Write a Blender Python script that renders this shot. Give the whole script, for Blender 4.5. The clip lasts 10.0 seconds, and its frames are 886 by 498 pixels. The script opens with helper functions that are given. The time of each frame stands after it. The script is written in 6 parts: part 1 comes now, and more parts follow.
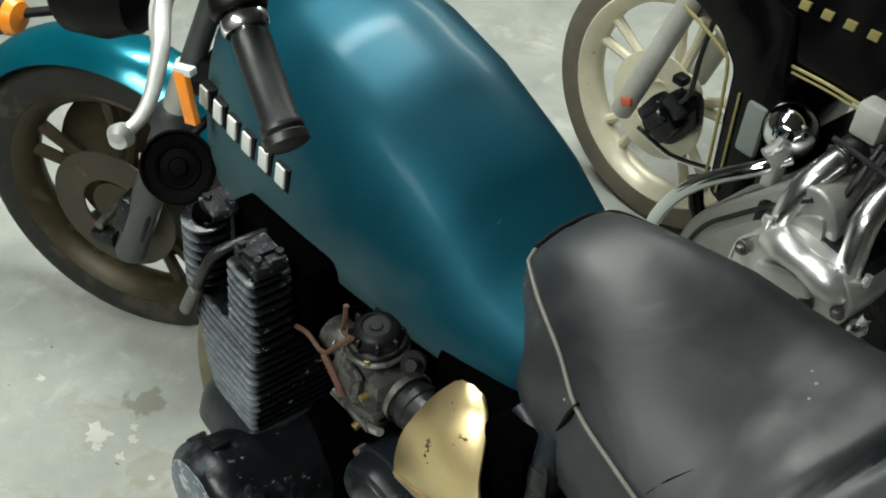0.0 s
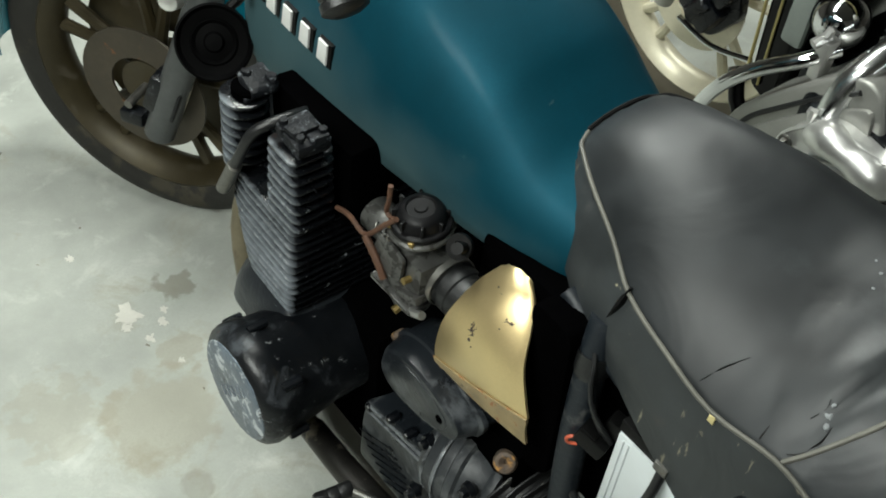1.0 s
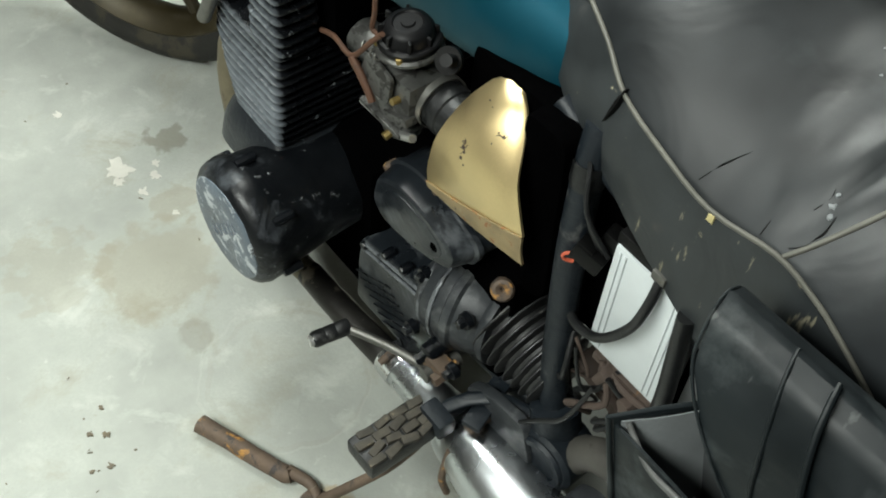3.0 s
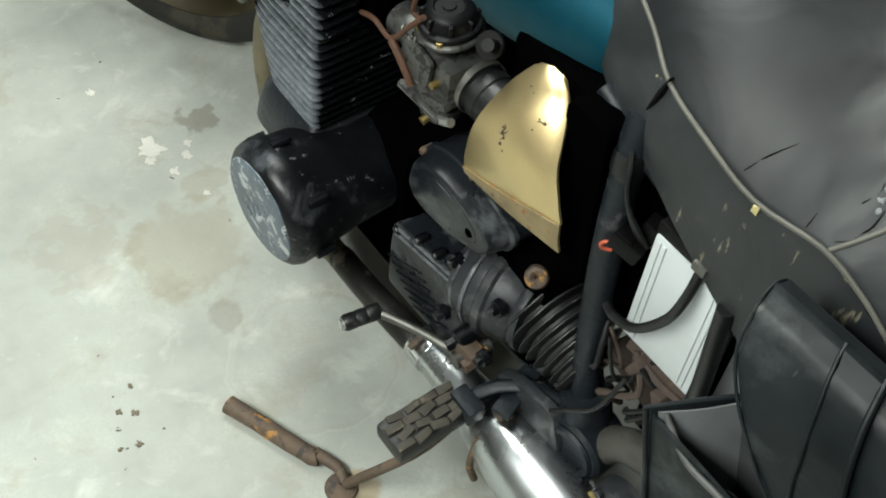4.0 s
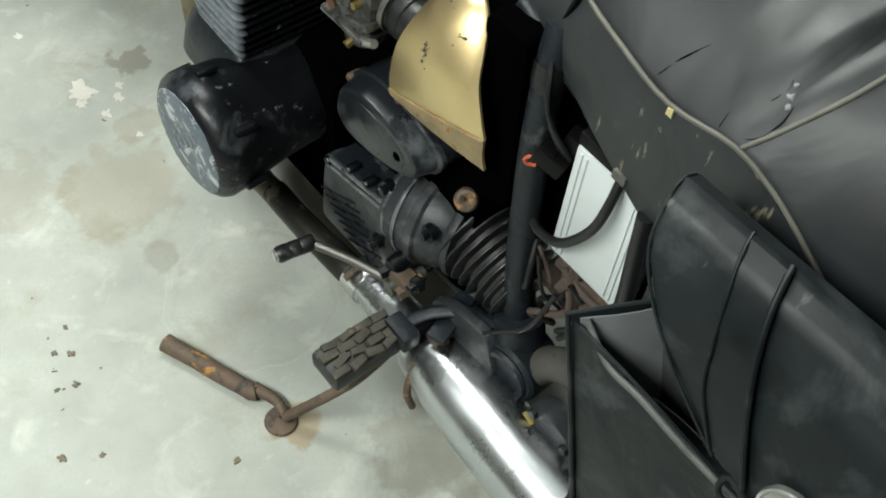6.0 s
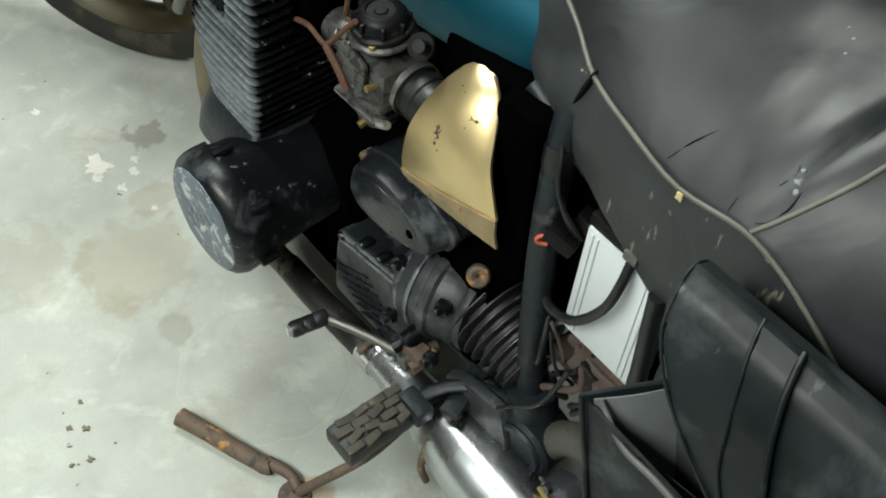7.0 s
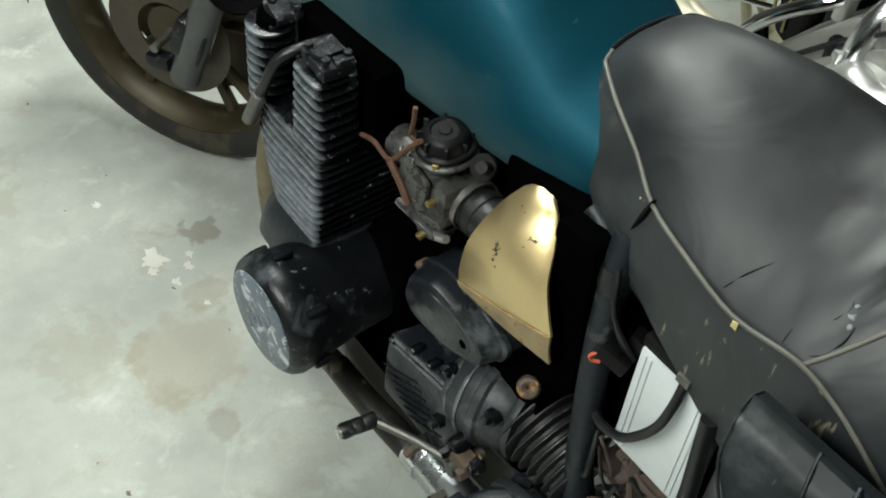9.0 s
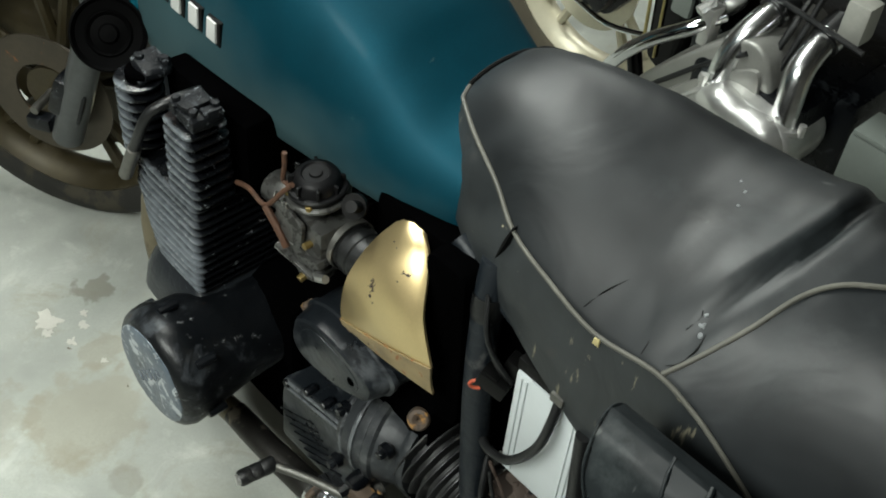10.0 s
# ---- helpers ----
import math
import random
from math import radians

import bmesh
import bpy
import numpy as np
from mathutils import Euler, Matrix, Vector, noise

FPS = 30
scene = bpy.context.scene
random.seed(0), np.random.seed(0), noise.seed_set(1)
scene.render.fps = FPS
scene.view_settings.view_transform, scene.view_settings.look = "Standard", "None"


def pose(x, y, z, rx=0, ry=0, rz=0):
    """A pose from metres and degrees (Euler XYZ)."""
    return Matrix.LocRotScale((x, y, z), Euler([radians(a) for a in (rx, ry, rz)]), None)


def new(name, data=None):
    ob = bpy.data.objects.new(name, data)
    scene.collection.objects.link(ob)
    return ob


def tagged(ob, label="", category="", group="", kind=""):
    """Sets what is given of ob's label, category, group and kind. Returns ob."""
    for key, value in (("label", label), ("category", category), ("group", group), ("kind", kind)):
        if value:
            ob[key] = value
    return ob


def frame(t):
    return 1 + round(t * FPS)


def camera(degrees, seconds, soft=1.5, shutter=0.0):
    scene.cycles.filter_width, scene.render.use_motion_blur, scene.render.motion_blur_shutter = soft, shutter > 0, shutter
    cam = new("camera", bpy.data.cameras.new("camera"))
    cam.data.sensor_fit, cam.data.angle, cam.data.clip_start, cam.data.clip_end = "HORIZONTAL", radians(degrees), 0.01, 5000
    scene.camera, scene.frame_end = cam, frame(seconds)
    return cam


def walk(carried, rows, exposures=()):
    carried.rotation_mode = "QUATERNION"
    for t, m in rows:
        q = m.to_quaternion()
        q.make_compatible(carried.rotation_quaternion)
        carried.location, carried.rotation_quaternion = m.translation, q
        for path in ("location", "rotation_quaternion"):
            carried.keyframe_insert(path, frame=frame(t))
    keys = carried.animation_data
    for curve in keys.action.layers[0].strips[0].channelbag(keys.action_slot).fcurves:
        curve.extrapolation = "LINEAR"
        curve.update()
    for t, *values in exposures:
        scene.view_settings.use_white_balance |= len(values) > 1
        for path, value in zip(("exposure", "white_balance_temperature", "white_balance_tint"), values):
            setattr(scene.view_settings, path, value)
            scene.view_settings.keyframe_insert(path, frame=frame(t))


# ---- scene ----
FOV = 43.8
cam = camera(FOV, 10.0, soft=1.9)
ROWS = [
    (0.0, -0.7854, -0.7874, 1.7565, 48.83, -4.33, -38.53),
    (0.5, -0.8038, -0.7551, 1.7302, 46.30, -4.38, -37.31),
    (1.0, -0.8109, -0.7533, 1.7143, 43.45, -4.84, -37.24),
    (1.5, -0.8092, -0.7527, 1.6688, 39.69, -5.61, -36.79),
    (2.0, -0.8038, -0.7994, 1.6244, 38.15, -3.58, -38.14),
    (3.5, -0.8183, -0.7969, 1.6232, 37.58, -3.72, -37.58),
    (4.0, -0.8252, -0.7840, 1.6162, 37.09, -3.63, -36.34),
    (4.5, -0.8258, -0.7824, 1.6122, 36.99, -3.31, -36.09),
    (5.0, -0.8461, -0.8052, 1.5981, 35.57, -3.89, -36.42),
    (5.5, -0.8178, -0.8339, 1.5755, 34.09, -4.58, -38.49),
    (6.0, -0.8190, -0.8426, 1.5879, 35.39, -4.50, -38.77),
    (6.2, -0.8125, -0.8400, 1.5935, 36.17, -4.23, -38.65),
    (7.3, -0.8164, -0.8266, 1.6200, 38.61, -4.13, -39.05),
    (7.5, -0.8155, -0.8302, 1.6203, 38.65, -4.29, -39.34),
    (8.0, -0.8187, -0.8281, 1.6221, 38.36, -4.14, -39.53),
    (8.5, -0.8416, -0.8052, 1.6511, 41.23, -4.13, -37.00),
    (9.0, -0.8494, -0.8047, 1.6680, 42.58, -4.05, -36.46),
    (9.5, -0.8325, -0.8337, 1.6798, 45.28, -4.18, -37.85),
    (10.0, -0.8179, -0.8619, 1.6918, 45.03, -4.09, -42.06),
]
walk(cam, [(t, pose(x, y, z, rx, ry, rz)) for t, x, y, z, rx, ry, rz in ROWS],
     [(0.0, -0.22), (1.0, -0.15), (2.0, -0.05), (5.5, 0.0), (8.0, -0.05), (9.0, -0.15), (10.0, -0.25)])

# ---- world and large lights: a closed garage under ceiling tubes ----
world = bpy.data.worlds.new("garage_air")
world.use_nodes = True
world.node_tree.nodes["Background"].inputs[0].default_value = (0.55, 0.6, 0.55, 1)
world.node_tree.nodes["Background"].inputs[1].default_value = 0.0
scene.world = world
CEIL = 2.4
TUBES = [(0.12, 0.95, 90.0, 66.0, 0.25, 1.3), (2.0, 1.3, 0.0, 46.0, 0.25, 1.3), (-1.7, -0.25, 0.0, 90.0, 0.6, 1.4)]
for tx, ty, turn, watts, wide, long in TUBES:
    lamp = bpy.data.lights.new("tube_light", "AREA")
    lamp.shape, lamp.size, lamp.size_y = "RECTANGLE", wide, long
    lamp.energy, lamp.color = watts, (0.95, 1.0, 0.94)
    new("tube_light", lamp).matrix_world = pose(tx, ty, CEIL - 0.13, 0, 0, turn)
X0, X1, Y0, Y1 = -2.3, 2.9, -2.4, 3.4


# ---- shapes ----
def smooth_line(pts, radii, steps=4):
    """Catmull-Rom through points, with radii carried along."""
    pts = [Vector(p) for p in pts]
    if len(pts) < 3:
        return pts, list(radii)
    out, rad = [], []
    for i in range(len(pts) - 1):
        p0, p1, p2, p3 = pts[max(i - 1, 0)], pts[i], pts[i + 1], pts[min(i + 2, len(pts) - 1)]
        for k in range(steps):
            u = k / steps
            out.append(0.5 * ((2 * p1) + (p2 - p0) * u + (2 * p0 - 5 * p1 + 4 * p2 - p3) * u * u + (3 * p1 - p0 - 3 * p2 + p3) * u ** 3))
            rad.append(radii[i] * (1 - u) + radii[i + 1] * u)
    return out + [pts[-1]], rad + [radii[-1]]


def loft(loops, caps=True, closed=True):
    bm = bmesh.new()
    rings = [[bm.verts.new(p) for p in loop] for loop in loops]
    n = len(rings[0])
    for a, b in zip(rings, rings[1:]):
        for i in range(n if closed else n - 1):
            j = (i + 1) % n
            bm.faces.new((a[i], a[j], b[j], b[i]))
    if caps and closed:
        bm.faces.new(rings[0][::-1])
        bm.faces.new(rings[-1])
    bmesh.ops.recalc_face_normals(bm, faces=bm.faces)
    return bm


def tube(pts, r=0.01, n=12, steps=4, flat=1.0):
    radii = list(r) if isinstance(r, (list, tuple)) else [r] * len(pts)
    line, radii = smooth_line(pts, radii, steps)
    d = (line[1] - line[0]).normalized()
    side = d.cross(Vector((0, 0, 1)))
    side = (side if side.length > 0.05 else d.cross(Vector((1, 0, 0)))).normalized()
    loops = []
    for i, p in enumerate(line):
        d = (line[min(i + 1, len(line) - 1)] - line[max(i - 1, 0)]).normalized()
        side = (side - d * side.dot(d)).normalized()
        up = d.cross(side)
        loops.append([p + radii[i] * (math.cos(a) * side + flat * math.sin(a) * up) for a in (2 * math.pi * k / n for k in range(n))])
    return loft(loops)


def rod(a, b, r, n=14, bev=0.0):
    """A straight bar with softened ends."""
    a, b = Vector(a), Vector(b)
    d = (b - a).normalized()
    if not bev:
        return tube([a, b], r, n)
    return lathe([(0.0, 0.0), (r - bev, 0.0), (r, bev), (r, (b - a).length - bev), (r - bev, (b - a).length), (0.0, (b - a).length)], a, d, n)


def lathe(profile, origin, axis, n=32):
    """Turn (radius, height) pairs about an axis."""
    d = Vector(axis).normalized()
    side = d.cross(Vector((0, 0, 1)))
    side = (side if side.length > 0.05 else d.cross(Vector((1, 0, 0)))).normalized()
    up = d.cross(side)
    loops = []
    for r, h in profile:
        r = max(r, 0.0004)
        loops.append([Vector(origin) + d * h + r * (math.cos(a) * side + math.sin(a) * up) for a in (2 * math.pi * k / n for k in range(n))])
    return loft(loops)


def turned_ring(profile, origin, axis, n=48):
    """Turn a closed (radius, height) outline about an axis: a hoop with a hole."""
    d = Vector(axis).normalized()
    side = d.cross(Vector((0, 0, 1)))
    side = (side if side.length > 0.05 else d.cross(Vector((1, 0, 0)))).normalized()
    up = d.cross(side)
    loops = [[Vector(origin) + d * h + r * (math.cos(a) * side + math.sin(a) * up) for r, h in profile] for a in (2 * math.pi * k / n for k in range(n))]
    bm = loft(loops + [loops[0]], caps=False)
    bmesh.ops.remove_doubles(bm, verts=bm.verts, dist=1e-6)
    bmesh.ops.recalc_face_normals(bm, faces=bm.faces)
    return bm


def rbox(c, s, bev=0.004, turn=None, seg=2):
    bm = bmesh.new()
    bmesh.ops.create_cube(bm, size=1.0)
    bmesh.ops.scale(bm, vec=s, verts=bm.verts)
    if bev:
        bmesh.ops.bevel(bm, geom=bm.edges[:], offset=bev, segments=seg, affect="EDGES", profile=0.6)
    m = Matrix.Translation(c)
    if turn:
        m = m @ pose(0, 0, 0, *turn)
    bmesh.ops.transform(bm, matrix=m, verts=bm.verts)
    return bm


def slab(poly, x0, x1, bev=0.005, seg=2):
    """A plate with its outline in (y, z), from x0 to x1, edges rounded."""
    bm = bmesh.new()
    a = [bm.verts.new((x0, y, z)) for y, z in poly]
    b = [bm.verts.new((x1, y, z)) for y, z in poly]
    bm.faces.new(a)
    bm.faces.new(b[::-1])
    for i in range(len(poly)):
        j = (i + 1) % len(poly)
        bm.faces.new((a[j], a[i], b[i], b[j]))
    bmesh.ops.recalc_face_normals(bm, faces=bm.faces)
    if bev:
        edges = [e for e in bm.edges if e.calc_face_angle(0) > 0.3 and (abs(e.verts[0].co.x - e.verts[1].co.x) < 1e-6)]
        bmesh.ops.bevel(bm, geom=edges, offset=bev, segments=seg, affect="EDGES", profile=0.6)
    return bm


def rounded(poly, r=0.02, k=4):
    """Round the corners of a plane outline."""
    out = []
    for i in range(len(poly)):
        p, q, s = (Vector(poly[j % len(poly)]) for j in (i - 1, i, i + 1))
        a = q + (p - q).normalized() * min(r, (p - q).length * 0.45)
        b = q + (s - q).normalized() * min(r, (s - q).length * 0.45)
        for j in range(k + 1):
            u = j / k
            out.append(tuple((1 - u) ** 2 * a + 2 * u * (1 - u) * q + u * u * b))
    return out


def join(*parts):
    bm = bmesh.new()
    for b in parts:
        me = bpy.data.meshes.new("tmp")
        b.to_mesh(me)
        b.free()
        bm.from_mesh(me)
        bpy.data.meshes.remove(me)
    return bm


def rough_up(bm, amount, size, seed=0.0):
    """Push vertices about a little, for cast, dented or worn shapes."""
    for v in bm.verts:
        v.co += amount * noise.noise_vector(v.co * size + Vector((seed, 0, 0)))
    return bm


def grid_sheet(fn, nu, nv, thick):
    """A sheet of two skins from fn(u, v), with its edges closed."""
    bm = bmesh.new()
    top = [[bm.verts.new(fn(i / nu, j / nv)) for j in range(nv + 1)] for i in range(nu + 1)]
    for i in range(nu):
        for j in range(nv):
            bm.faces.new((top[i][j], top[i + 1][j], top[i + 1][j + 1], top[i][j + 1]))
    bmesh.ops.recalc_face_normals(bm, faces=bm.faces)
    bmesh.ops.solidify(bm, geom=bm.faces[:], thickness=thick)
    bmesh.ops.recalc_face_normals(bm, faces=bm.faces)
    return bm


def root(name, at, label, category, group="", kind=""):
    ob = new(name)
    ob.location, ob.empty_display_size = at, 0.1
    return tagged(ob, label, category, group, kind)


def part(name, bm, material, parent=None, label="", sharp=38):
    me = bpy.data.meshes.new(name)
    bm.to_mesh(me)
    bm.free()
    me.polygons.foreach_set("use_smooth", [True] * len(me.polygons))
    me.set_sharp_from_angle(angle=radians(sharp))
    me.materials.append(material)
    ob = new(name, me)
    if parent:
        base, up = Vector(), parent
        while up:
            base += up.location
            up = up.parent
        me.transform(Matrix.Translation(-base))
        ob.parent = parent
    if label:
        tagged(ob, label)
    return ob


# ---- materials ----
def surface(name, base, rough=0.5, metal=0.0, var=0.25, fine=60.0, coarse=7.0, bump=0.15, spots=(), coat=0.0, coat_rough=0.08, rough_var=0.2, spec=0.5, soft=0.06, wrinkle=None):
    """Grain at two scales with relief; spots: (colour, share, size, roughness, metal) layers of dirt, rust or chips."""
    m = bpy.data.materials.new(name)
    m.use_nodes = True
    nt = m.node_tree
    nd, ln = nt.nodes, nt.links
    bsdf = nd["Principled BSDF"]
    co = nd.new("ShaderNodeTexCoord")

    def noisy(scale, detail, rgh=0.6, dist=0.0):
        n = nd.new("ShaderNodeTexNoise")
        n.inputs["Scale"].default_value, n.inputs["Detail"].default_value = scale, detail
        n.inputs["Roughness"].default_value, n.inputs["Distortion"].default_value = rgh, dist
        ln.new(co.outputs["Object"], n.inputs["Vector"])
        return n.outputs["Fac"]

    def ramp(src, lo, hi, a, b):
        r = nd.new("ShaderNodeMapRange")
        r.inputs[1].default_value, r.inputs[2].default_value, r.inputs[3].default_value, r.inputs[4].default_value = lo, hi, a, b
        ln.new(src, r.inputs[0])
        return r.outputs[0]

    def mix(fac, a, b):
        x = nd.new("ShaderNodeMix")
        x.data_type = "RGBA"
        for sock, val in ((x.inputs[0], fac), (x.inputs[6], a), (x.inputs[7], b)):
            if isinstance(val, (tuple, float)):
                sock.default_value = (*val, 1) if isinstance(val, tuple) else val
            else:
                ln.new(val, sock)
        return x.outputs[2]

    f1, f2 = noisy(fine, 4), noisy(coarse, 5)
    dark, light = tuple(c * (1 - var) for c in base), tuple(min(1, c * (1 + var)) for c in base)
    col = mix(ramp(f2, 0.3, 0.7, 0.0, 1.0), dark, light)
    col = mix(ramp(f1, 0.3, 0.7, 0.0, 0.5), col, tuple(c * (1 - 0.6 * var) for c in base))
    rgh = ramp(f2, 0.3, 0.7, max(0.03, rough * (1 - rough_var)), min(1, rough * (1 + rough_var)))
    met = None
    for colour, share, size, s_rough, s_metal in spots:
        fac = ramp(noisy(size, 6, 0.65, 0.4), 0.72 - share, 0.72 - share + soft, 0.0, 1.0)
        col = mix(fac, col, colour)
        r2 = nd.new("ShaderNodeMix")
        ln.new(fac, r2.inputs[0])
        ln.new(rgh, r2.inputs[2])
        r2.inputs[3].default_value = s_rough
        rgh = r2.outputs[0]
        m2 = nd.new("ShaderNodeMix")
        ln.new(fac, m2.inputs[0])
        if met is None:
            m2.inputs[2].default_value = metal
        else:
            ln.new(met, m2.inputs[2])
        m2.inputs[3].default_value = s_metal
        met = m2.outputs[0]
    ln.new(col, bsdf.inputs["Base Color"])
    ln.new(rgh, bsdf.inputs["Roughness"])
    if met is None:
        bsdf.inputs["Metallic"].default_value = metal
    else:
        ln.new(met, bsdf.inputs["Metallic"])
    bsdf.inputs["Specular IOR Level"].default_value = spec
    if coat:
        bsdf.inputs["Coat Weight"].default_value, bsdf.inputs["Coat Roughness"].default_value = coat, coat_rough
    if bump:
        b = nd.new("ShaderNodeBump")
        b.inputs["Strength"].default_value, b.inputs["Distance"].default_value = bump, 0.002
        ln.new(f1, b.inputs["Height"])
        if wrinkle:
            w = nd.new("ShaderNodeBump")
            w.inputs["Strength"].default_value, w.inputs["Distance"].default_value = 1.0, wrinkle[1]
            ln.new(noisy(wrinkle[0], 3, 0.5, 1.2), w.inputs["Height"])
            ln.new(w.outputs[0], b.inputs["Normal"])
        ln.new(b.outputs[0], bsdf.inputs["Normal"])
    return m


DUST, RUST = (0.28, 0.27, 0.22), (0.22, 0.09, 0.03)
teal = surface("teal_paint", (0.002, 0.15, 0.21), 0.22, 0.6, 0.2, 260, 6, 0.02, [(DUST, 0.0, 14, 0.7, 0.0)], coat=0.4)
vinyl = surface("black_vinyl", (0.0100, 0.0125, 0.0142), 0.45, 0, 0.6, 900, 6, 0.08, [((0.036, 0.043, 0.045), 0.13, 4.5, 0.5, 0.0), ((0.12, 0.125, 0.12), 0.0, 40, 0.7, 0.0)], spec=0.45, soft=0.28, rough_var=0.2, wrinkle=(6, 0.003))
vinyl_side = surface("scuffed_vinyl", (0.022, 0.0255, 0.027), 0.48, 0, 0.35, 900, 12, 0.06, [((0.045, 0.045, 0.043), 0.14, 10, 0.7, 0.0), ((0.27, 0.25, 0.17), 0.05, 38, 0.8, 0.0)], spec=0.42, wrinkle=(9, 0.003))
leather = surface("black_leather", (0.0060, 0.0090, 0.0105), 0.5, 0, 0.4, 700, 8, 0.08, [((0.05, 0.059, 0.061), 0.19, 7, 0.42, 0.0), ((0.15, 0.16, 0.155), -0.005, 26, 0.7, 0.0)], spec=0.27, soft=0.2, rough_var=0.35, wrinkle=(6, 0.004))
lining = surface("grey_lining", (0.52, 0.56, 0.58), 0.6, 0, 0.15, 300, 8, 0.1)
piping_mat = surface("grey_piping", (0.11, 0.107, 0.09), 0.55, 0, 0.4, 90, 14, 0.2)
engine_black = surface("chipped_black_paint", (0.0034, 0.0042, 0.0056), 0.29, 0, 0.3, 150, 14, 0.22, [((0.30, 0.32, 0.33), 0.055, 66, 0.5, 0.2), ((0.026, 0.030, 0.034), 0.13, 16, 0.42, 0.0), (RUST, 0.005, 36, 0.8, 0.0)], spec=0.27, wrinkle=(30, 0.0012))
crank_black = surface("chipped_crank_paint", (0.004, 0.0048, 0.006), 0.36, 0, 0.3, 150, 14, 0.22, [((0.36, 0.38, 0.39), 0.095, 48, 0.5, 0.2), ((0.042, 0.047, 0.053), 0.18, 14, 0.4, 0.0), (RUST, 0.03, 30, 0.8, 0.0)], spec=0.3, soft=0.1, wrinkle=(26, 0.0015))
cover_black = surface("oily_cover_black", (0.010, 0.0125, 0.0155), 0.30, 0, 0.35, 150, 16, 0.2, [((0.30, 0.32, 0.33), 0.035, 60, 0.5, 0.2), ((0.062, 0.068, 0.074), 0.17, 15, 0.4, 0.0)], spec=0.5, soft=0.1, wrinkle=(26, 0.0012))
cover_blue = surface("faded_cover_paint", (0.10, 0.125, 0.155), 0.4, 0.1, 0.35, 150, 16, 0.35, [((0.46, 0.49, 0.51), 0.18, 46, 0.6, 0.2), ((0.03, 0.034, 0.04), 0.08, 30, 0.5, 0.0)])
fin_mat = surface("weathered_fin", (0.004, 0.0045, 0.0055), 0.26, 0.0, 0.4, 120, 18, 0.4, [((0.36, 0.39, 0.41), 0.07, 60, 0.42, 0.3)], spec=0.3)
alloy = surface("dull_alloy", (0.15, 0.148, 0.136), 0.45, 0.8, 0.3, 120, 20, 0.3, [((0.12, 0.11, 0.09), 0.14, 40, 0.8, 0.0)])
brass_screw = surface("tarnished_brass", (0.26, 0.19, 0.07), 0.45, 0.7, 0.3, 200, 40, 0.1)
lever_rust = surface("lever_rust", (0.085, 0.038, 0.02), 0.7, 0.1, 0.4, 120, 40, 0.4, [((0.05, 0.03, 0.02), 0.12, 60, 0.8, 0.0)])
carb_alloy = surface("grimy_carb_alloy", (0.105, 0.105, 0.10), 0.42, 0.6, 0.3, 140, 26, 0.3, [((0.015, 0.014, 0.012), 0.20, 55, 0.7, 0.0), ((0.16, 0.075, 0.03), 0.03, 40, 0.8, 0.0)])
gold = surface("gold_paint", (0.70, 0.55, 0.29), 0.39, 0.9, 0.12, 300, 8, 0.04, [(RUST, -0.03, 34, 0.8, 0.0)], wrinkle=(9, 0.0015))
rubber = surface("black_rubber", (0.007, 0.0075, 0.008), 0.42, 0, 0.3, 200, 15, 0.3, [((0.05, 0.05, 0.048), 0.08, 20, 0.7, 0.0)], spec=0.45)
plastic = surface("black_plastic", (0.0025, 0.0025, 0.0025), 0.5, 0, 0.3, 160, 15, 0.1, spec=0.15)
frame_paint = surface("worn_frame_paint", (0.008, 0.0115, 0.0155), 0.48, 0, 0.3, 140, 16, 0.3, [((0.10, 0.10, 0.096), 0.10, 18, 0.7, 0.0), ((0.3, 0.29, 0.27), 0.0, 60, 0.6, 0.1)], spec=0.35, soft=0.12, wrinkle=(30, 0.002))
pipe_chrome = surface("satin_chrome", (0.72, 0.73, 0.73), 0.24, 1.0, 0.08, 160, 14, 0.05, [((0.2, 0.17, 0.13), -0.02, 70, 0.6, 0.2)])
mirror_chrome = surface("mirror_chrome", (0.74, 0.75, 0.76), 0.09, 1.0, 0.06, 160, 14, 0.03, [((0.2, 0.17, 0.13), -0.02, 70, 0.6, 0.2)])
chrome = surface("pitted_chrome", (0.72, 0.73, 0.74), 0.2, 1.0, 0.1, 200, 12, 0.03, [((0.16, 0.12, 0.09), 0.0, 60, 0.7, 0.2)])
# Dark metal holds the shade on the chrome pipe under the engine.
shaded_pipe = surface("shaded_pipe", (0.035, 0.033, 0.03), 0.42, 0.6, 0.35, 120, 14, 0.2, [((0.16, 0.14, 0.11), 0.1, 22, 0.7, 0.1)])
muffler_chrome = surface("dusty_chrome", (0.56, 0.585, 0.60), 0.28, 1.0, 0.08, 200, 9, 0.05, [((0.3, 0.27, 0.22), -0.06, 90, 0.7, 0.2)], wrinkle=(6, 0.0006))
dark_rust = surface("dark_rust", (0.07, 0.05, 0.04), 0.8, 0.1, 0.45, 90, 14, 0.5, [((0.20, 0.10, 0.03), 0.06, 28, 0.85, 0.0)])
brushed = surface("cast_aluminium", (0.68, 0.68, 0.66), 0.36, 0.8, 0.15, 180, 14, 0.1)
tyre_mat = surface("dusty_tyre", (0.012, 0.0115, 0.009), 0.8, 0, 0.35, 120, 10, 0.5, [((0.04, 0.035, 0.023), 0.16, 8, 0.9, 0.0)])
# Grime, and a base kept dark for the front wheel's shade.
rim_gold = surface("grimy_shaded_gold_rim", (0.042, 0.033, 0.015), 0.45, 0.4, 0.35, 90, 9, 0.2, [((0.04, 0.032, 0.017), 0.16, 14, 0.8, 0.0)])
